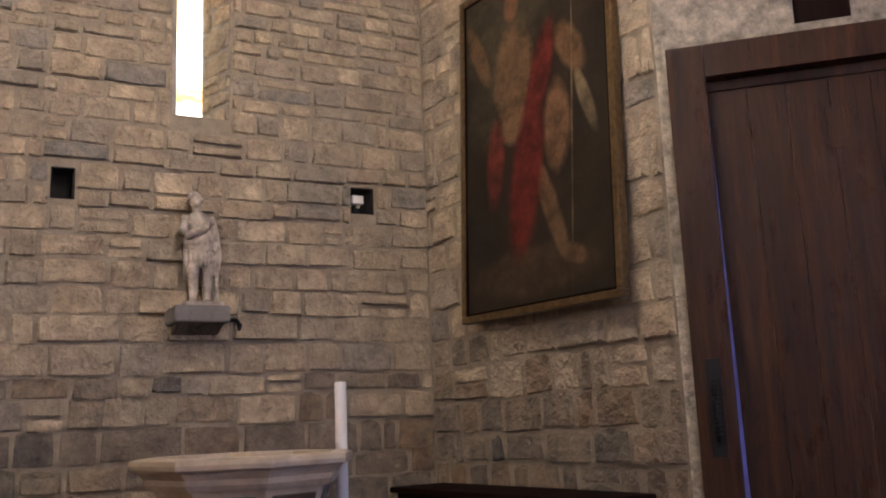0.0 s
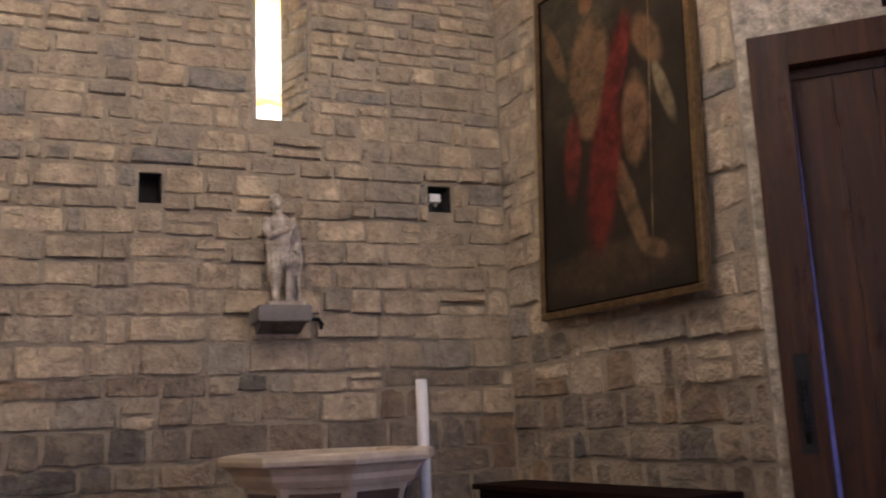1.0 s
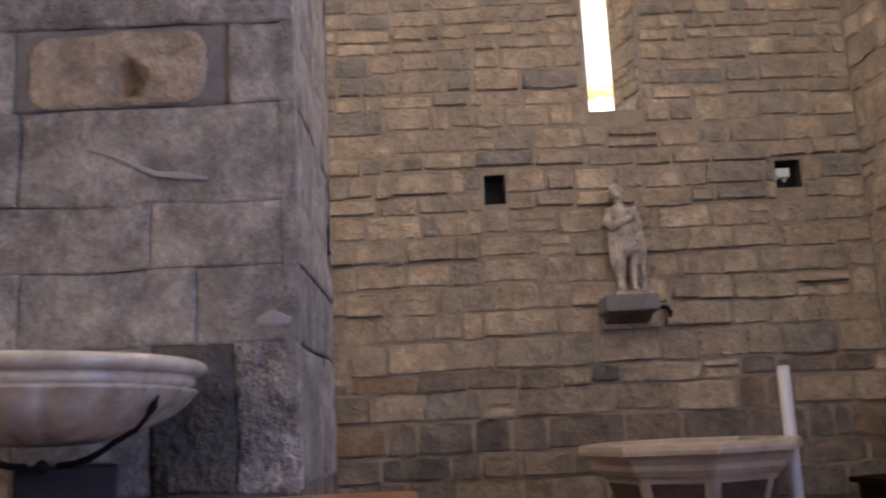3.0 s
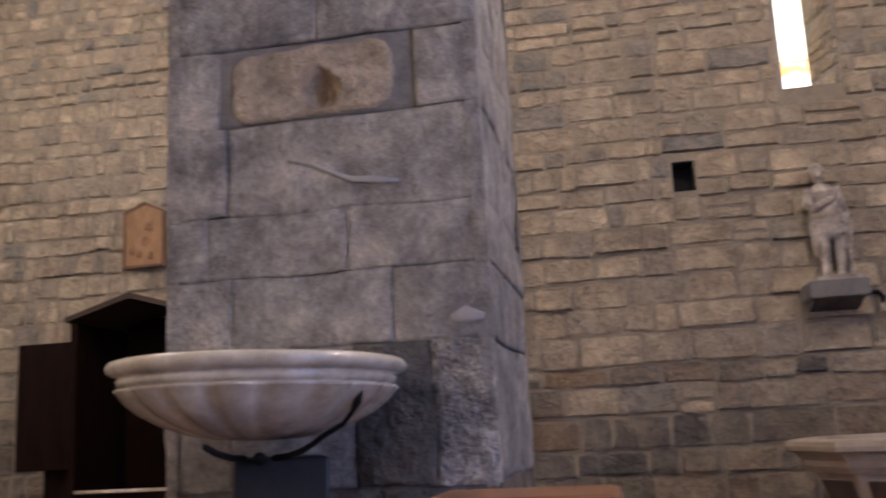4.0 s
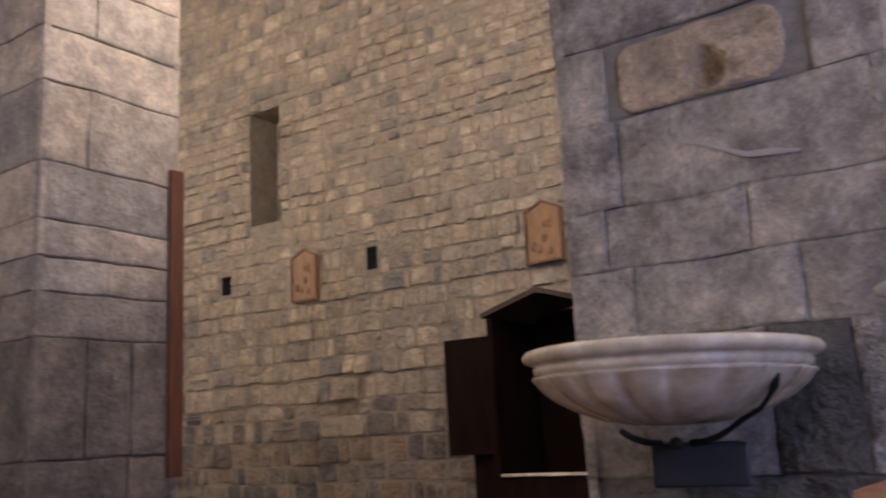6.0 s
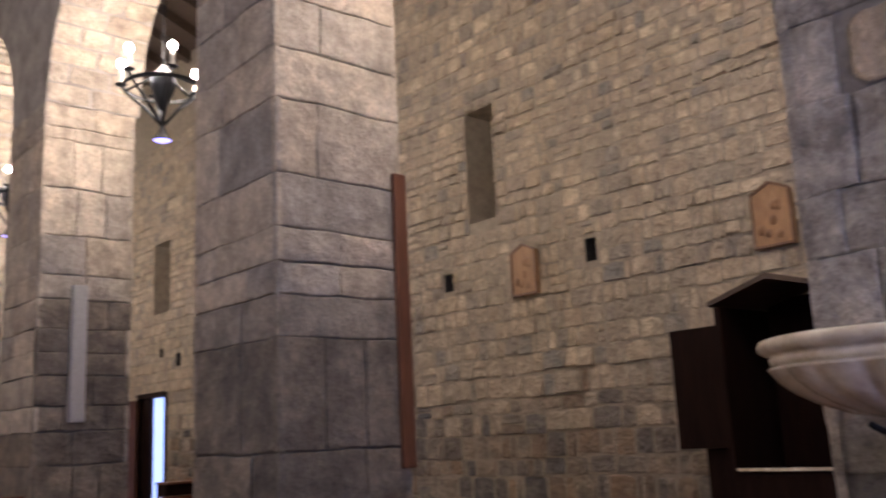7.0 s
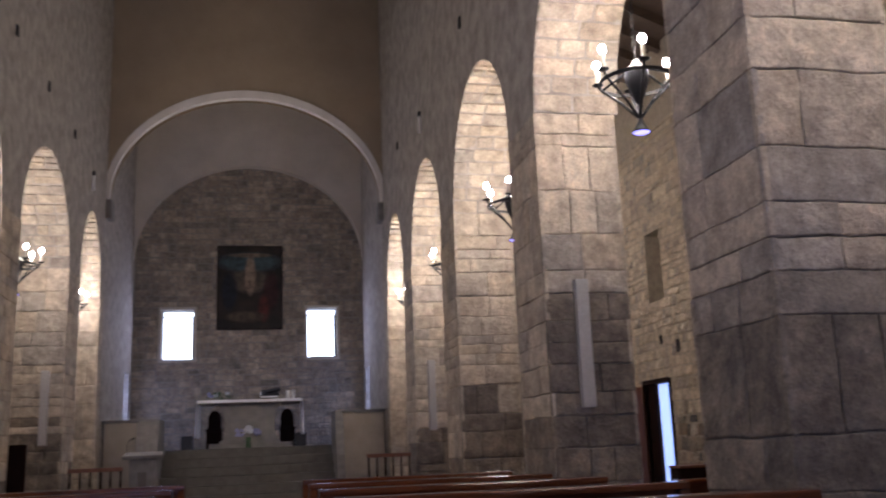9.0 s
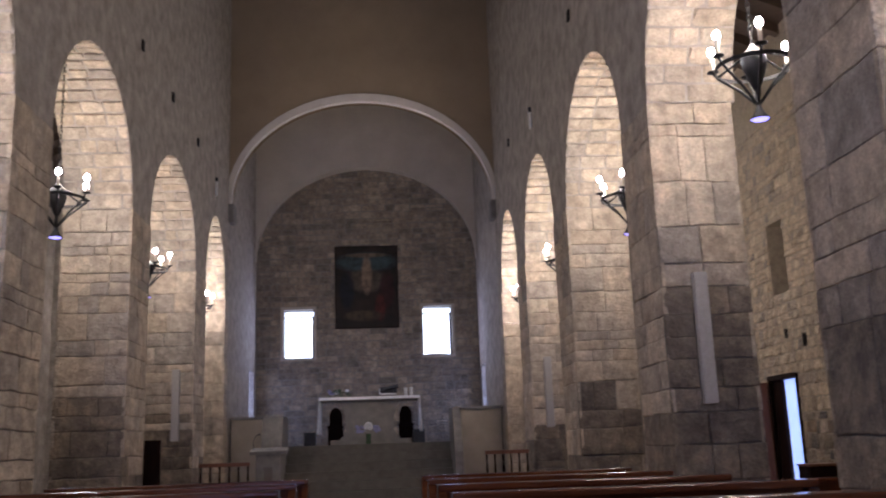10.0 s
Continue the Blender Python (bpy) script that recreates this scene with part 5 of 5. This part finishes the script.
# ---------------------------------------------------------------- chandeliers
def chandelier(m):
    c = thing("chandelier", m, "black wrought-iron chandelier with six lit candle bulbs", "chandelier", "chandeliers in the arches")
    rb = bmesh.new()
    n, r = 36, 0.30
    rings = []
    for i in range(n):
        a = 2 * math.pi * i / n
        rings.append([rb.verts.new((rr * math.cos(a), rr * math.sin(a), z)) for rr, z in ((r - 0.006, 0.04), (r + 0.006, 0.04), (r + 0.006, 0.07), (r - 0.006, 0.07))])
    for i in range(n):
        p0, p1 = rings[i], rings[(i + 1) % n]
        for k in range(4):
            rb.faces.new((p0[k], p1[k], p1[(k + 1) % 4], p0[(k + 1) % 4]))
    part("ring", rb, IRON, c)
    for i in range(6):
        a = math.pi / 3 * i + 0.3
        ux, uy = math.cos(a), math.sin(a)
        ab = bmesh.new()
        add_tube(ab, [(0.02 * ux, 0.02 * uy, -0.24), (0.14 * ux, 0.14 * uy, -0.1), (0.30 * ux, 0.30 * uy, 0.045), (0.335 * ux, 0.335 * uy, 0.1)], 0.012, 6)
        add_tube(ab, [(0.30 * ux, 0.30 * uy, 0.055), (0.2 * ux, 0.2 * uy, 0.1), (0.1 * ux, 0.1 * uy, 0.15), (0.015 * ux, 0.015 * uy, 0.18)], 0.010, 6)
        arm = part("arm", ab, IRON, c)
        cx, cy = 0.335 * ux, 0.335 * uy
        part("drip_pan", add_lathe(bmesh.new(), [(0.012, 0.095), (0.045, 0.105), (0.048, 0.113), (0.02, 0.11)], 16, at=(cx, cy, 0)), IRON, arm, "", True)
        part("sleeve", add_lathe(bmesh.new(), [(0.016, 0.111), (0.017, 0.24), (0.012, 0.245)], 12, at=(cx, cy, 0)), CREAM, arm, "cream candle sleeve", True)
        part("bulb", add_lathe(bmesh.new(), [(0.010, 0.243), (0.024, 0.257), (0.029, 0.277), (0.025, 0.299), (0.013, 0.317), (0.002, 0.322)], 12, at=(cx, cy, 0)), BULB, arm, "lit flame-shaped bulb", True)
    part("stem", add_tube(bmesh.new(), [(0, 0, -0.26), (0, 0, -0.1), (0, 0, 0.12), (0, 0, 0.3)], [0.02, 0.012, 0.016, 0.008], 8), IRON, c)
    part("hub", add_lathe(bmesh.new(), [(0.02, -0.13), (0.045, -0.08), (0.075, 0.0), (0.095, 0.06), (0.1, 0.13), (0.085, 0.17), (0.045, 0.2), (0.025, 0.235), (0.014, 0.25)], 18), IRON, c, "", True)
    kb = bmesh.new()
    z, k = 0.30, 0
    while z < CROWN - CHZ - 0.02:
        pts = []
        for j in range(9):
            a = 2 * math.pi * j / 8
            w, h = 0.016 * math.cos(a), 0.032 * math.sin(a)
            pts.append((w if k % 2 else 0, 0 if k % 2 else w, z + 0.03 + h))
        add_tube(kb, pts, 0.0045, 5)
        z += 0.05
        k += 1
    part("chain", kb, IRON, c)
    lampb = part("reflector", add_lathe(bmesh.new(), [(0.018, -0.26), (0.03, -0.30), (0.055, -0.345), (0.076, -0.372), (0.074, -0.376), (0.05, -0.345)], 20), IRON, c, "", True)
    part("lens", add_lathe(bmesh.new(), [(0.069, -0.368), (0.055, -0.378), (0.02, -0.384), (0.002, -0.385)], 20), COOLBULB, lampb, "lit cool-white lamp", True)
    return c


ch0 = chandelier(pose(P + 0.43, BAYS[2], CHZ))
for x, bays in ((P + 0.43, BAYS), (Q - 0.43, LBAYS)):
    for i, y in enumerate(bays):
        if not (x > 0 and i == 2):
            copy_thing(ch0, pose(x, y, CHZ, 0, 0, 17 * i + (40 if x < 0 else 0)))

# ---------------------------------------------------------------- chancel
steps = 7
RISE, TREAD = 1.27 / 7, 0.235
for k in range(steps):
    y0 = 18.98 + k * TREAD
    tagged(part("chancel_step", box(-2.15, 1.6, y0, 20.7 if k == steps - 1 else y0 + TREAD + 0.02, k * RISE + 0.001, (k + 1) * RISE, 0.01), STEPSTONE), "worn grey stone step up to the altar", "step", "steps up to the altar")
tagged(part("chancel_floor", box(Q, P, 20.72, YA, 0.0, 1.27), STEPSTONE), "raised grey stone chancel floor", "floor", kind="structure")

YAL = 21.4
al = thing("altar", pose(-0.27, YAL, 1.27), "pale stone altar table with concave sides", "altar")
prof = [(-0.66, 0.0), (0.66, 0.0), (0.66, 0.05), (0.60, 0.08), (0.54, 0.2), (0.53, 0.45), (0.58, 0.68), (0.68, 0.84), (0.74, 0.9), (-0.74, 0.9), (-0.68, 0.84), (-0.58, 0.68), (-0.53, 0.45), (-0.54, 0.2), (-0.60, 0.08), (-0.66, 0.05)]
bm = bmesh.new()
add_prism(bm, [(u, v + 0.1) for u, v in prof], -0.25, 0.25, lambda u, v, h: Vector((u, h, v)))
ALTARSTONE = plain_mat("grey_altar_stone", (0.17, 0.155, 0.135), (0.25, 0.228, 0.2), 5.0, 0.7)
part("pedestal", bm, ALTARSTONE, al)
bar_box("plinth", al, -0.85, 0.85, -0.4, 0.4, 0.0, 0.099, ALTARSTONE, 0.008)
bar_box("tabletop", al, -1.1, 1.1, -0.42, 0.42, 0.96, 1.03, ALTARSTONE, 0.006)
clo = thing("altar_cloth", pose(-0.27, YAL, 2.301), "white altar cloth hanging down at both ends", "cloth")
bar_box("top_sheet", clo, -1.115, 1.115, -0.435, 0.435, 0.0, 0.008, CLOTH, 0.002)
bar_box("front_hem", clo, -1.115, 1.115, -0.445, -0.437, -0.055, 0.006, CLOTH, 0.002)
for s in (-1, 1):
    bm = bmesh.new()
    n = 22
    rows = []
    for j in range(7):
        z = -0.78 * j / 6
        rows.append([bm.verts.new((s * (1.118 + 0.028 * math.sin(i * 1.35) * (j / 6) + 0.02 * j / 6), -0.435 + 0.87 * i / n * (1 - 0.12 * j / 6), z + 0.004)) for i in range(n + 1)])
    for lo, hi in zip(rows, rows[1:]):
        for i in range(n):
            bm.faces.new((lo[i], lo[i + 1], hi[i + 1], hi[i]))
    dr = part("drop", bm, CLOTH, clo, "", True)
    so = dr.modifiers.new("thick", "SOLIDIFY")
    so.thickness = 0.006
for x, h in ((0.68, 0.19), (0.80, 0.2)):
    cn = thing("altar_candle", pose(x - 0.13, YAL - 0.1, 2.31), "thick white candle standing on the altar", "candle", "candles on the altar")
    part("wax", add_lathe(bmesh.new(), [(0.04, 0.0), (0.042, h * 0.5), (0.041, h), (0.02, h - 0.006)], 18), WAX, cn, "", True)
bk = thing("missal", pose(0.12, YAL, 2.31), "dark red missal open on a low stand", "book")
bar_box("stand", bk, -0.2, 0.2, -0.13, 0.1, 0.0, 0.03, BLACKWOOD)
for k, (mat_, z) in enumerate(((DARKSTONE, 0.03), (CLOTH, 0.075), (BLACK, 0.11))):
    part("page_block" if k == 1 else "cover", box(-0.19, 0.19, -0.15, 0.15, 0, 0.03 if k != 1 else 0.035, 0.004, Matrix.Translation((0.02 * k, 0, z + 0.03)) @ pose(0, 0, 0, 25, 0, 0)), mat_, bk)
part("cover", box(-0.17, 0.17, -0.11, 0.11, 0, 0.035, 0.006, Matrix.Translation((0.1, 0.03, 0.19)) @ pose(0, 0, 0, 18, -12, 0)), BLACK, bk)


def bouquet(name, m, label, spread, blooms, mats, seed):
    rng = random.Random(seed)
    b = thing(name, m, label, "flowers")
    lb = bmesh.new()
    for k in range(90):
        a, r = rng.uniform(0, 6.28), rng.uniform(0.02, spread)
        c = Vector((r * math.cos(a), 0.5 * r * math.sin(a), rng.uniform(0.03, 0.14)))
        d = Vector((rng.uniform(-1, 1), rng.uniform(-1, 1), rng.uniform(0, 1))).normalized() * 0.05
        w = d.cross(Vector((rng.uniform(-1, 1), 0.3, 1))).normalized() * 0.016
        q = [lb.verts.new(c + v) for v in (-d * 0.2, w + d * 0.4, d, -w + d * 0.4)]
        lb.faces.new(q)
    part("foliage", lb, LEAF, b)
    for k in range(blooms):
        pb = bmesh.new()
        a, r = rng.uniform(0, 6.28), rng.uniform(0, spread * 0.9)
        ball(pb, (r * math.cos(a), 0.5 * r * math.sin(a) - 0.04, rng.uniform(0.08, 0.17)), rng.uniform(0.03, 0.05), (1, 1, 0.8), 8)
        for v in pb.verts:
            v.co += Vector((rng.uniform(-1, 1), rng.uniform(-1, 1), rng.uniform(-1, 1))) * 0.008
        part("bloom", pb, mats[k % len(mats)], b)
    return b


bouquet("flower_arrangement", pose(-0.97, YAL, 2.31), "low green arrangement with white and lilac flowers on the altar", 0.3, 9, [PETAL, LEAF, LILAC], 3)
vs = thing("flower_vase", pose(-0.3, YAL - 0.72, 1.27), "glass vase of white hydrangea and lilac sprigs before the altar", "flowers")
part("vase", add_lathe(bmesh.new(), [(0.05, 0), (0.06, 0.02), (0.045, 0.1), (0.06, 0.22), (0.05, 0.22)], 18), LEAF, vs, "dark green vase", True)
pb = bmesh.new()
rng = random.Random(4)
for k in range(46):
    a, b2 = rng.uniform(0, 6.28), rng.uniform(-0.6, 1.5)
    ball(pb, (0.085 * math.cos(a) * math.cos(b2), 0.085 * math.sin(a) * math.cos(b2), 0.36 + 0.085 * math.sin(b2)), 0.03, (1, 1, 1), 6)
part("hydrangea", pb, PETAL, vs)
for s in (-1, 1):
    pb = bmesh.new()
    for k in range(24):
        ball(pb, (s * rng.uniform(0.1, 0.26), rng.uniform(-0.05, 0.05), rng.uniform(0.25, 0.38)), rng.uniform(0.02, 0.035), (1, 1, 1), 6)
    part("lilac_sprig", pb, LILAC, vs)
for x in (-1.08, 0.56):
    rc = thing("altar_chair", pose(x, YAL + 0.75, 1.27), "dark wooden round-backed chair behind the altar", "chair", "dark chairs behind the altar")
    bm = bmesh.new()
    add_prism(bm, [(-0.15, 0.46)] + arch_outline(-0.15, 0.15, 0.66, 0.88, 10) + [(0.15, 0.46)], 0.18, 0.22, lambda u, v, h: Vector((u, h, v)))
    part("backrest", bm, BLACKWOOD, rc)
    bar_box("seat", rc, -0.18, 0.18, -0.22, 0.22, 0.4, 0.455, BLACKWOOD, 0.01)
    bar_box("apron", rc, -0.16, 0.16, -0.2, -0.17, 0.12, 0.399, BLACKWOOD, 0.006)
    for lx in (-0.15, 0.15):
        for ly in (-0.18, 0.18):
            bar_box("leg", rc, lx - 0.02, lx + 0.02, ly - (0.02 if ly > 0 else -0.012), ly + 0.03, 0.0, 0.399, BLACKWOOD, 0.004)
for x in (-1.62, 0.83):
    st = thing("floor_speaker", pose(x, YAL + 0.1, 1.27), "black box standing beside the altar", "box", "black boxes beside the altar")
    bar_box("body", st, -0.13, 0.13, -0.13, 0.13, 0.0, 0.3, BLACK, 0.01)

canvas2 = canvas_mat("dark_altar_canvas", [(0.35, (0.010, 0.008, 0.006)), (0.65, (0.026, 0.018, 0.012))], [
    (0.78, 1.68, 0.8, 0.26, 0, (0.045, 0.075, 0.08), 0.85), (0.78, 1.2, 0.55, 0.3, 0, (0.10, 0.075, 0.05), 0.8), (0.79, 1.35, 0.14, 0.5, 0, (0.24, 0.17, 0.11), 0.9), (0.79, 1.86, 0.55, 0.06, 0, (0.16, 0.11, 0.07), 0.8),
    (0.28, 0.95, 0.2, 0.5, 0, (0.008, 0.010, 0.016), 0.9), (1.3, 0.95, 0.2, 0.5, 0, (0.03, 0.008, 0.008), 0.9), (1.12, 0.5, 0.14, 0.35, 0, (0.09, 0.014, 0.010), 0.8), (0.7, 0.3, 0.5, 0.14, 0, (0.08, 0.055, 0.03), 0.8)])
pic = thing("altar_painting", plane_to((-1.10, YA - 0.02, 4.18), (1, 0, 0), (0, -1, 0)), "dark unframed altar painting with pale central shape", "painting")
part("canvas", box(0.0, 1.57, 0.0, 0.045, 0.0, 2.09, 0.004), canvas2, pic)
part("stretcher", box(-0.02, 1.59, -0.0, 0.03, -0.02, 2.11, 0.004), BLACKWOOD, pic)

# ambo and seat parapets flanking the steps
for x0, x1, lo, s, nm in ((-3.05, -2.43, 1.88, -1, "ambo"), (1.62, 2.47, 1.95, 1, "parapet")):
    am = thing(nm, pose((x0 + x1) / 2, 19.6, 0), "beige plastered %s with a sloping grey stone side beside the steps" % nm, nm)
    w = (x1 - x0) / 2
    bar_box("panel", am, -w, w, -0.2, 0.35, 0.0, lo - 0.06, plain_mat("cream_plaster_" + nm, (0.27, 0.235, 0.18), (0.35, 0.30, 0.235), 3.0, 0.85), 0.01)
    bar_box("coping", am, -w - 0.02, w + 0.02, -0.23, 0.37, lo - 0.058, lo, GREYSTONE, 0.01)
    bm = bmesh.new()
    edge = w if s < 0 else -w
    out = edge + (0.42 if s < 0 else -0.17)
    add_prism(bm, [(-0.55, 0.0), (0.9, 0.0), (0.9, lo), (-0.12, lo), (-0.5, 1.05)], min(edge, out) + 0.003, max(edge, out) - 0.003, lambda u, v, h: Vector((h, u, v)))
    part("sloping_side", bm, GREYSTONE, am)

lc = thing("lectern", pose(-1.95, 16.5, 0), "stone lectern with a slab top and microphone", "lectern")
bar_box("pillar", lc, -0.21, 0.21, -0.16, 0.16, 0.0, 1.12, GREYSTONE, 0.012)
# flat dark plate whose colour gives the shade of a recess
bar_box("niche_shade_plate", lc, -0.07, 0.07, -0.175, -0.161, 0.5, 0.9, STEPSTONE, 0.004)
part("slab_top", box(-0.31, 0.31, -0.22, 0.22, 0, 0.06, 0.008, Matrix.Translation((0, 0, 1.14)) @ pose(0, 0, 0, 8, 0, 0)), GREYSTONE, lc)
part("microphone", add_tube(bmesh.new(), [(-0.26, 0, 1.2), (-0.27, -0.02, 1.32), (-0.24, -0.05, 1.42), (-0.15, -0.08, 1.46)], [0.005, 0.005, 0.005, 0.014], 7), BLACK, lc)


def railed_chair(x, w, y, top):
    c = thing("bench_seat", pose(x, y, 0), "dark wooden seat with a spindled back", "bench", "dark seats before the chancel")
    bar_box("seat", c, -w / 2, w / 2, 0.0, 0.42, 0.42, 0.46, BLACKWOOD)
    bar_box("top_rail", c, -w / 2, w / 2, -0.03, 0.01, top - 0.06, top, BROWNWOOD)
    bar_box("low_rail", c, -w / 2, w / 2, -0.025, 0.005, 0.55, 0.6, BLACKWOOD)
    n = 6
    for k in range(n):
        px = -w / 2 + 0.03 + (w - 0.06) * k / (n - 1)
        part("spindle", add_lathe(bmesh.new(), [(0.018, 0.6), (0.012, 0.66), (0.02, 0.75), (0.012, 0.85), (0.018, top - 0.061)], 10, at=(px, -0.01, 0)), BLACKWOOD, c, "", True)
    for px in (-w / 2 + 0.03, w / 2 - 0.03):
        for py, h in ((-0.01, 0.55), (0.38, 0.42)):
            bar_box("leg", c, px - 0.022, px + 0.022, py - 0.022, py + 0.022, 0.0, h, BLACKWOOD)
    return c


railed_chair(2.0, 0.72, 15.35, 1.05)
railed_chair(-2.52, 0.8, 15.35, 1.0)
pn = thing("standing_screen", pose(-3.15, 12.75, 0), "tall dark wooden screen standing by a pier", "screen")
bar_box("board", pn, -0.25, 0.22, -0.05, 0.0, 0.0, 1.34, BLACKWOOD, 0.01)
bar_box("foot", pn, -0.25, 0.22, -0.2, 0.15, 0.0, 0.04, BLACKWOOD, 0.005)
nb = thing("notice_board", pose(-3.3, 8.85, 1.03), "small pale notice board on a dark stand", "board")
bar_box("sheet", nb, -0.11, 0.11, -0.03, -0.005, 0.0, 0.34, CREAM, 0.004)
bar_box("post", nb, -0.12, 0.12, -0.004, 0.02, -1.03, 0.0, BLACKWOOD, 0.004)

# capital stubs under the chancel arch, small lamps and anchors on the nave walls
for x in (P - 0.05, Q + 0.05):
    tagged(part("capital_stub", box(x - 0.06, x + 0.06, YE - 0.05, YE + 0.3, 5.86, 6.26, 0.03), GREYSTONE), "broken grey stone capital under the chancel arch", "capital")
for x, y, z in ((P - 0.03, 14.12, 6.1), (Q + 0.03, 17.35, 5.97)):
    tl = thing("wall_lamp", pose(x, y, z), "slim white tube lamp on the nave wall", "lamp", "tube lamps on the nave walls")
    bar_box("tube", tl, -0.02, 0.02, -0.03, 0.03, 0.0, 0.28, WAX, 0.01)
    bar_box("cap", tl, -0.022, 0.022, -0.032, 0.032, 0.281, 0.36, BLACK, 0.006)
for x, y, z in ((P, 11.03, 6.54), (P, 16.77, 6.77), (Q, 11.79, 6.5), (Q, 13.65, 6.5), (Q, 15.65, 6.46)):
    s = 1 if x > 0 else -1
    tagged(part("iron_anchor", box(min(x + s * 0.02, x - s * 0.015), max(x + s * 0.02, x - s * 0.015), y - 0.05, y + 0.05, z - 0.07, z + 0.07, 0.006), IRON), "rusty dark iron anchor in the nave wall", "anchor", "iron anchors in the nave walls")


# ---------------------------------------------------------------- pews
def pew(x0, x1, y, top):
    """Facing +y: back board, shelf, seat, ends."""
    w = x1 - x0
    p = thing("pew", pose((x0 + x1) / 2, y, 0), "varnished red-brown wooden church pew", "pew", "pews of the nave")
    part("back", box(-w / 2 + 0.04, w / 2 - 0.04, -0.012, 0.012, 0.36, top - 0.03, 0.003), PEWWOOD, p)
    part("top_rail", box(-w / 2, w / 2, -0.075, 0.03, top - 0.03, top, 0.008), PEWWOOD, p)
    part("book_shelf", box(-w / 2 + 0.04, w / 2 - 0.04, -0.2, -0.013, top - 0.16, top - 0.14, 0.004), PEWWOOD, p)
    part("seat", box(-w / 2 + 0.04, w / 2 - 0.04, 0.013, 0.38, 0.42, 0.45, 0.006), PEWWOOD, p)
    part("kneeler", box(-w / 2 + 0.04, w / 2 - 0.04, -0.4, -0.26, 0.15, 0.18, 0.006), PEWWOOD, p)
    for s in (-1, 1):
        e = s * w / 2
        bm = bmesh.new()
        add_prism(bm, [(-0.2, 0.0), (0.38, 0.0), (0.38, 0.5), (0.12, 0.62), (0.06, top - 0.031), (-0.06, top - 0.031), (-0.2, 0.7)], min(e, e - s * 0.039), max(e, e - s * 0.039), lambda u, v, h: Vector((h, u, v)))
        part("end_panel", bm, PEWWOOD, p)
    return p


pw = pew(0.22, 1.62, 6.3, 0.92)
lpw = pew(-2.2, -0.52, 6.35, 0.92)
for k in range(1, 6):
    copy_thing(pw, pose(0.92, 6.3 - 0.9 * k, 0))
    copy_thing(lpw, pose(-1.36, 6.35 - 0.9 * k, 0))
near = thing("kneeling_desk", pose(1.66, 0.2, 0), "light brown wooden kneeling desk with a rounded top", "desk")
part("top", box(-0.22, 0.02, -0.16, 0.15, 0.965, 1.0, 0.016), ENDWOOD, near)
bar_box("side", near, -0.01, 0.018, -0.14, 0.13, 0.0, 0.964, ENDWOOD)
bar_box("side", near, -0.2, -0.17, -0.14, 0.13, 0.0, 0.964, ENDWOOD)
bar_box("step", near, -0.2, 0.015, 0.131, 0.33, 0.12, 0.16, ENDWOOD)
bar_box("step_front", near, -0.2, 0.015, 0.3, 0.33, 0.0, 0.119, ENDWOOD)
aw = pew(3.75, 5.2, 8.4, 0.72)
aw["label"] = "dark low wooden bench in the side aisle"
dk = thing("prayer_desk", pose(4.68, 10.0, 0), "low dark red-brown wooden prayer desk in the side aisle", "desk")
bar_box("top", dk, -0.19, 0.19, -0.16, 0.16, 0.775, 0.8, BROWNWOOD, 0.006)
bar_box("panel", dk, -0.17, 0.17, -0.12, -0.09, 0.0, 0.774, BLACKWOOD, 0.004)
for x in (-0.18, 0.15):
    bar_box("side", dk, x, x + 0.03, -0.089, 0.14, 0.0, 0.774, BLACKWOOD, 0.004)
bar_box("kneeler", dk, -0.17, 0.17, -0.45, -0.2, 0.12, 0.17, BLACKWOOD, 0.006)
bar_box("foot", dk, -0.17, 0.17, -0.4, -0.121, 0.0, 0.119, BLACKWOOD, 0.004)
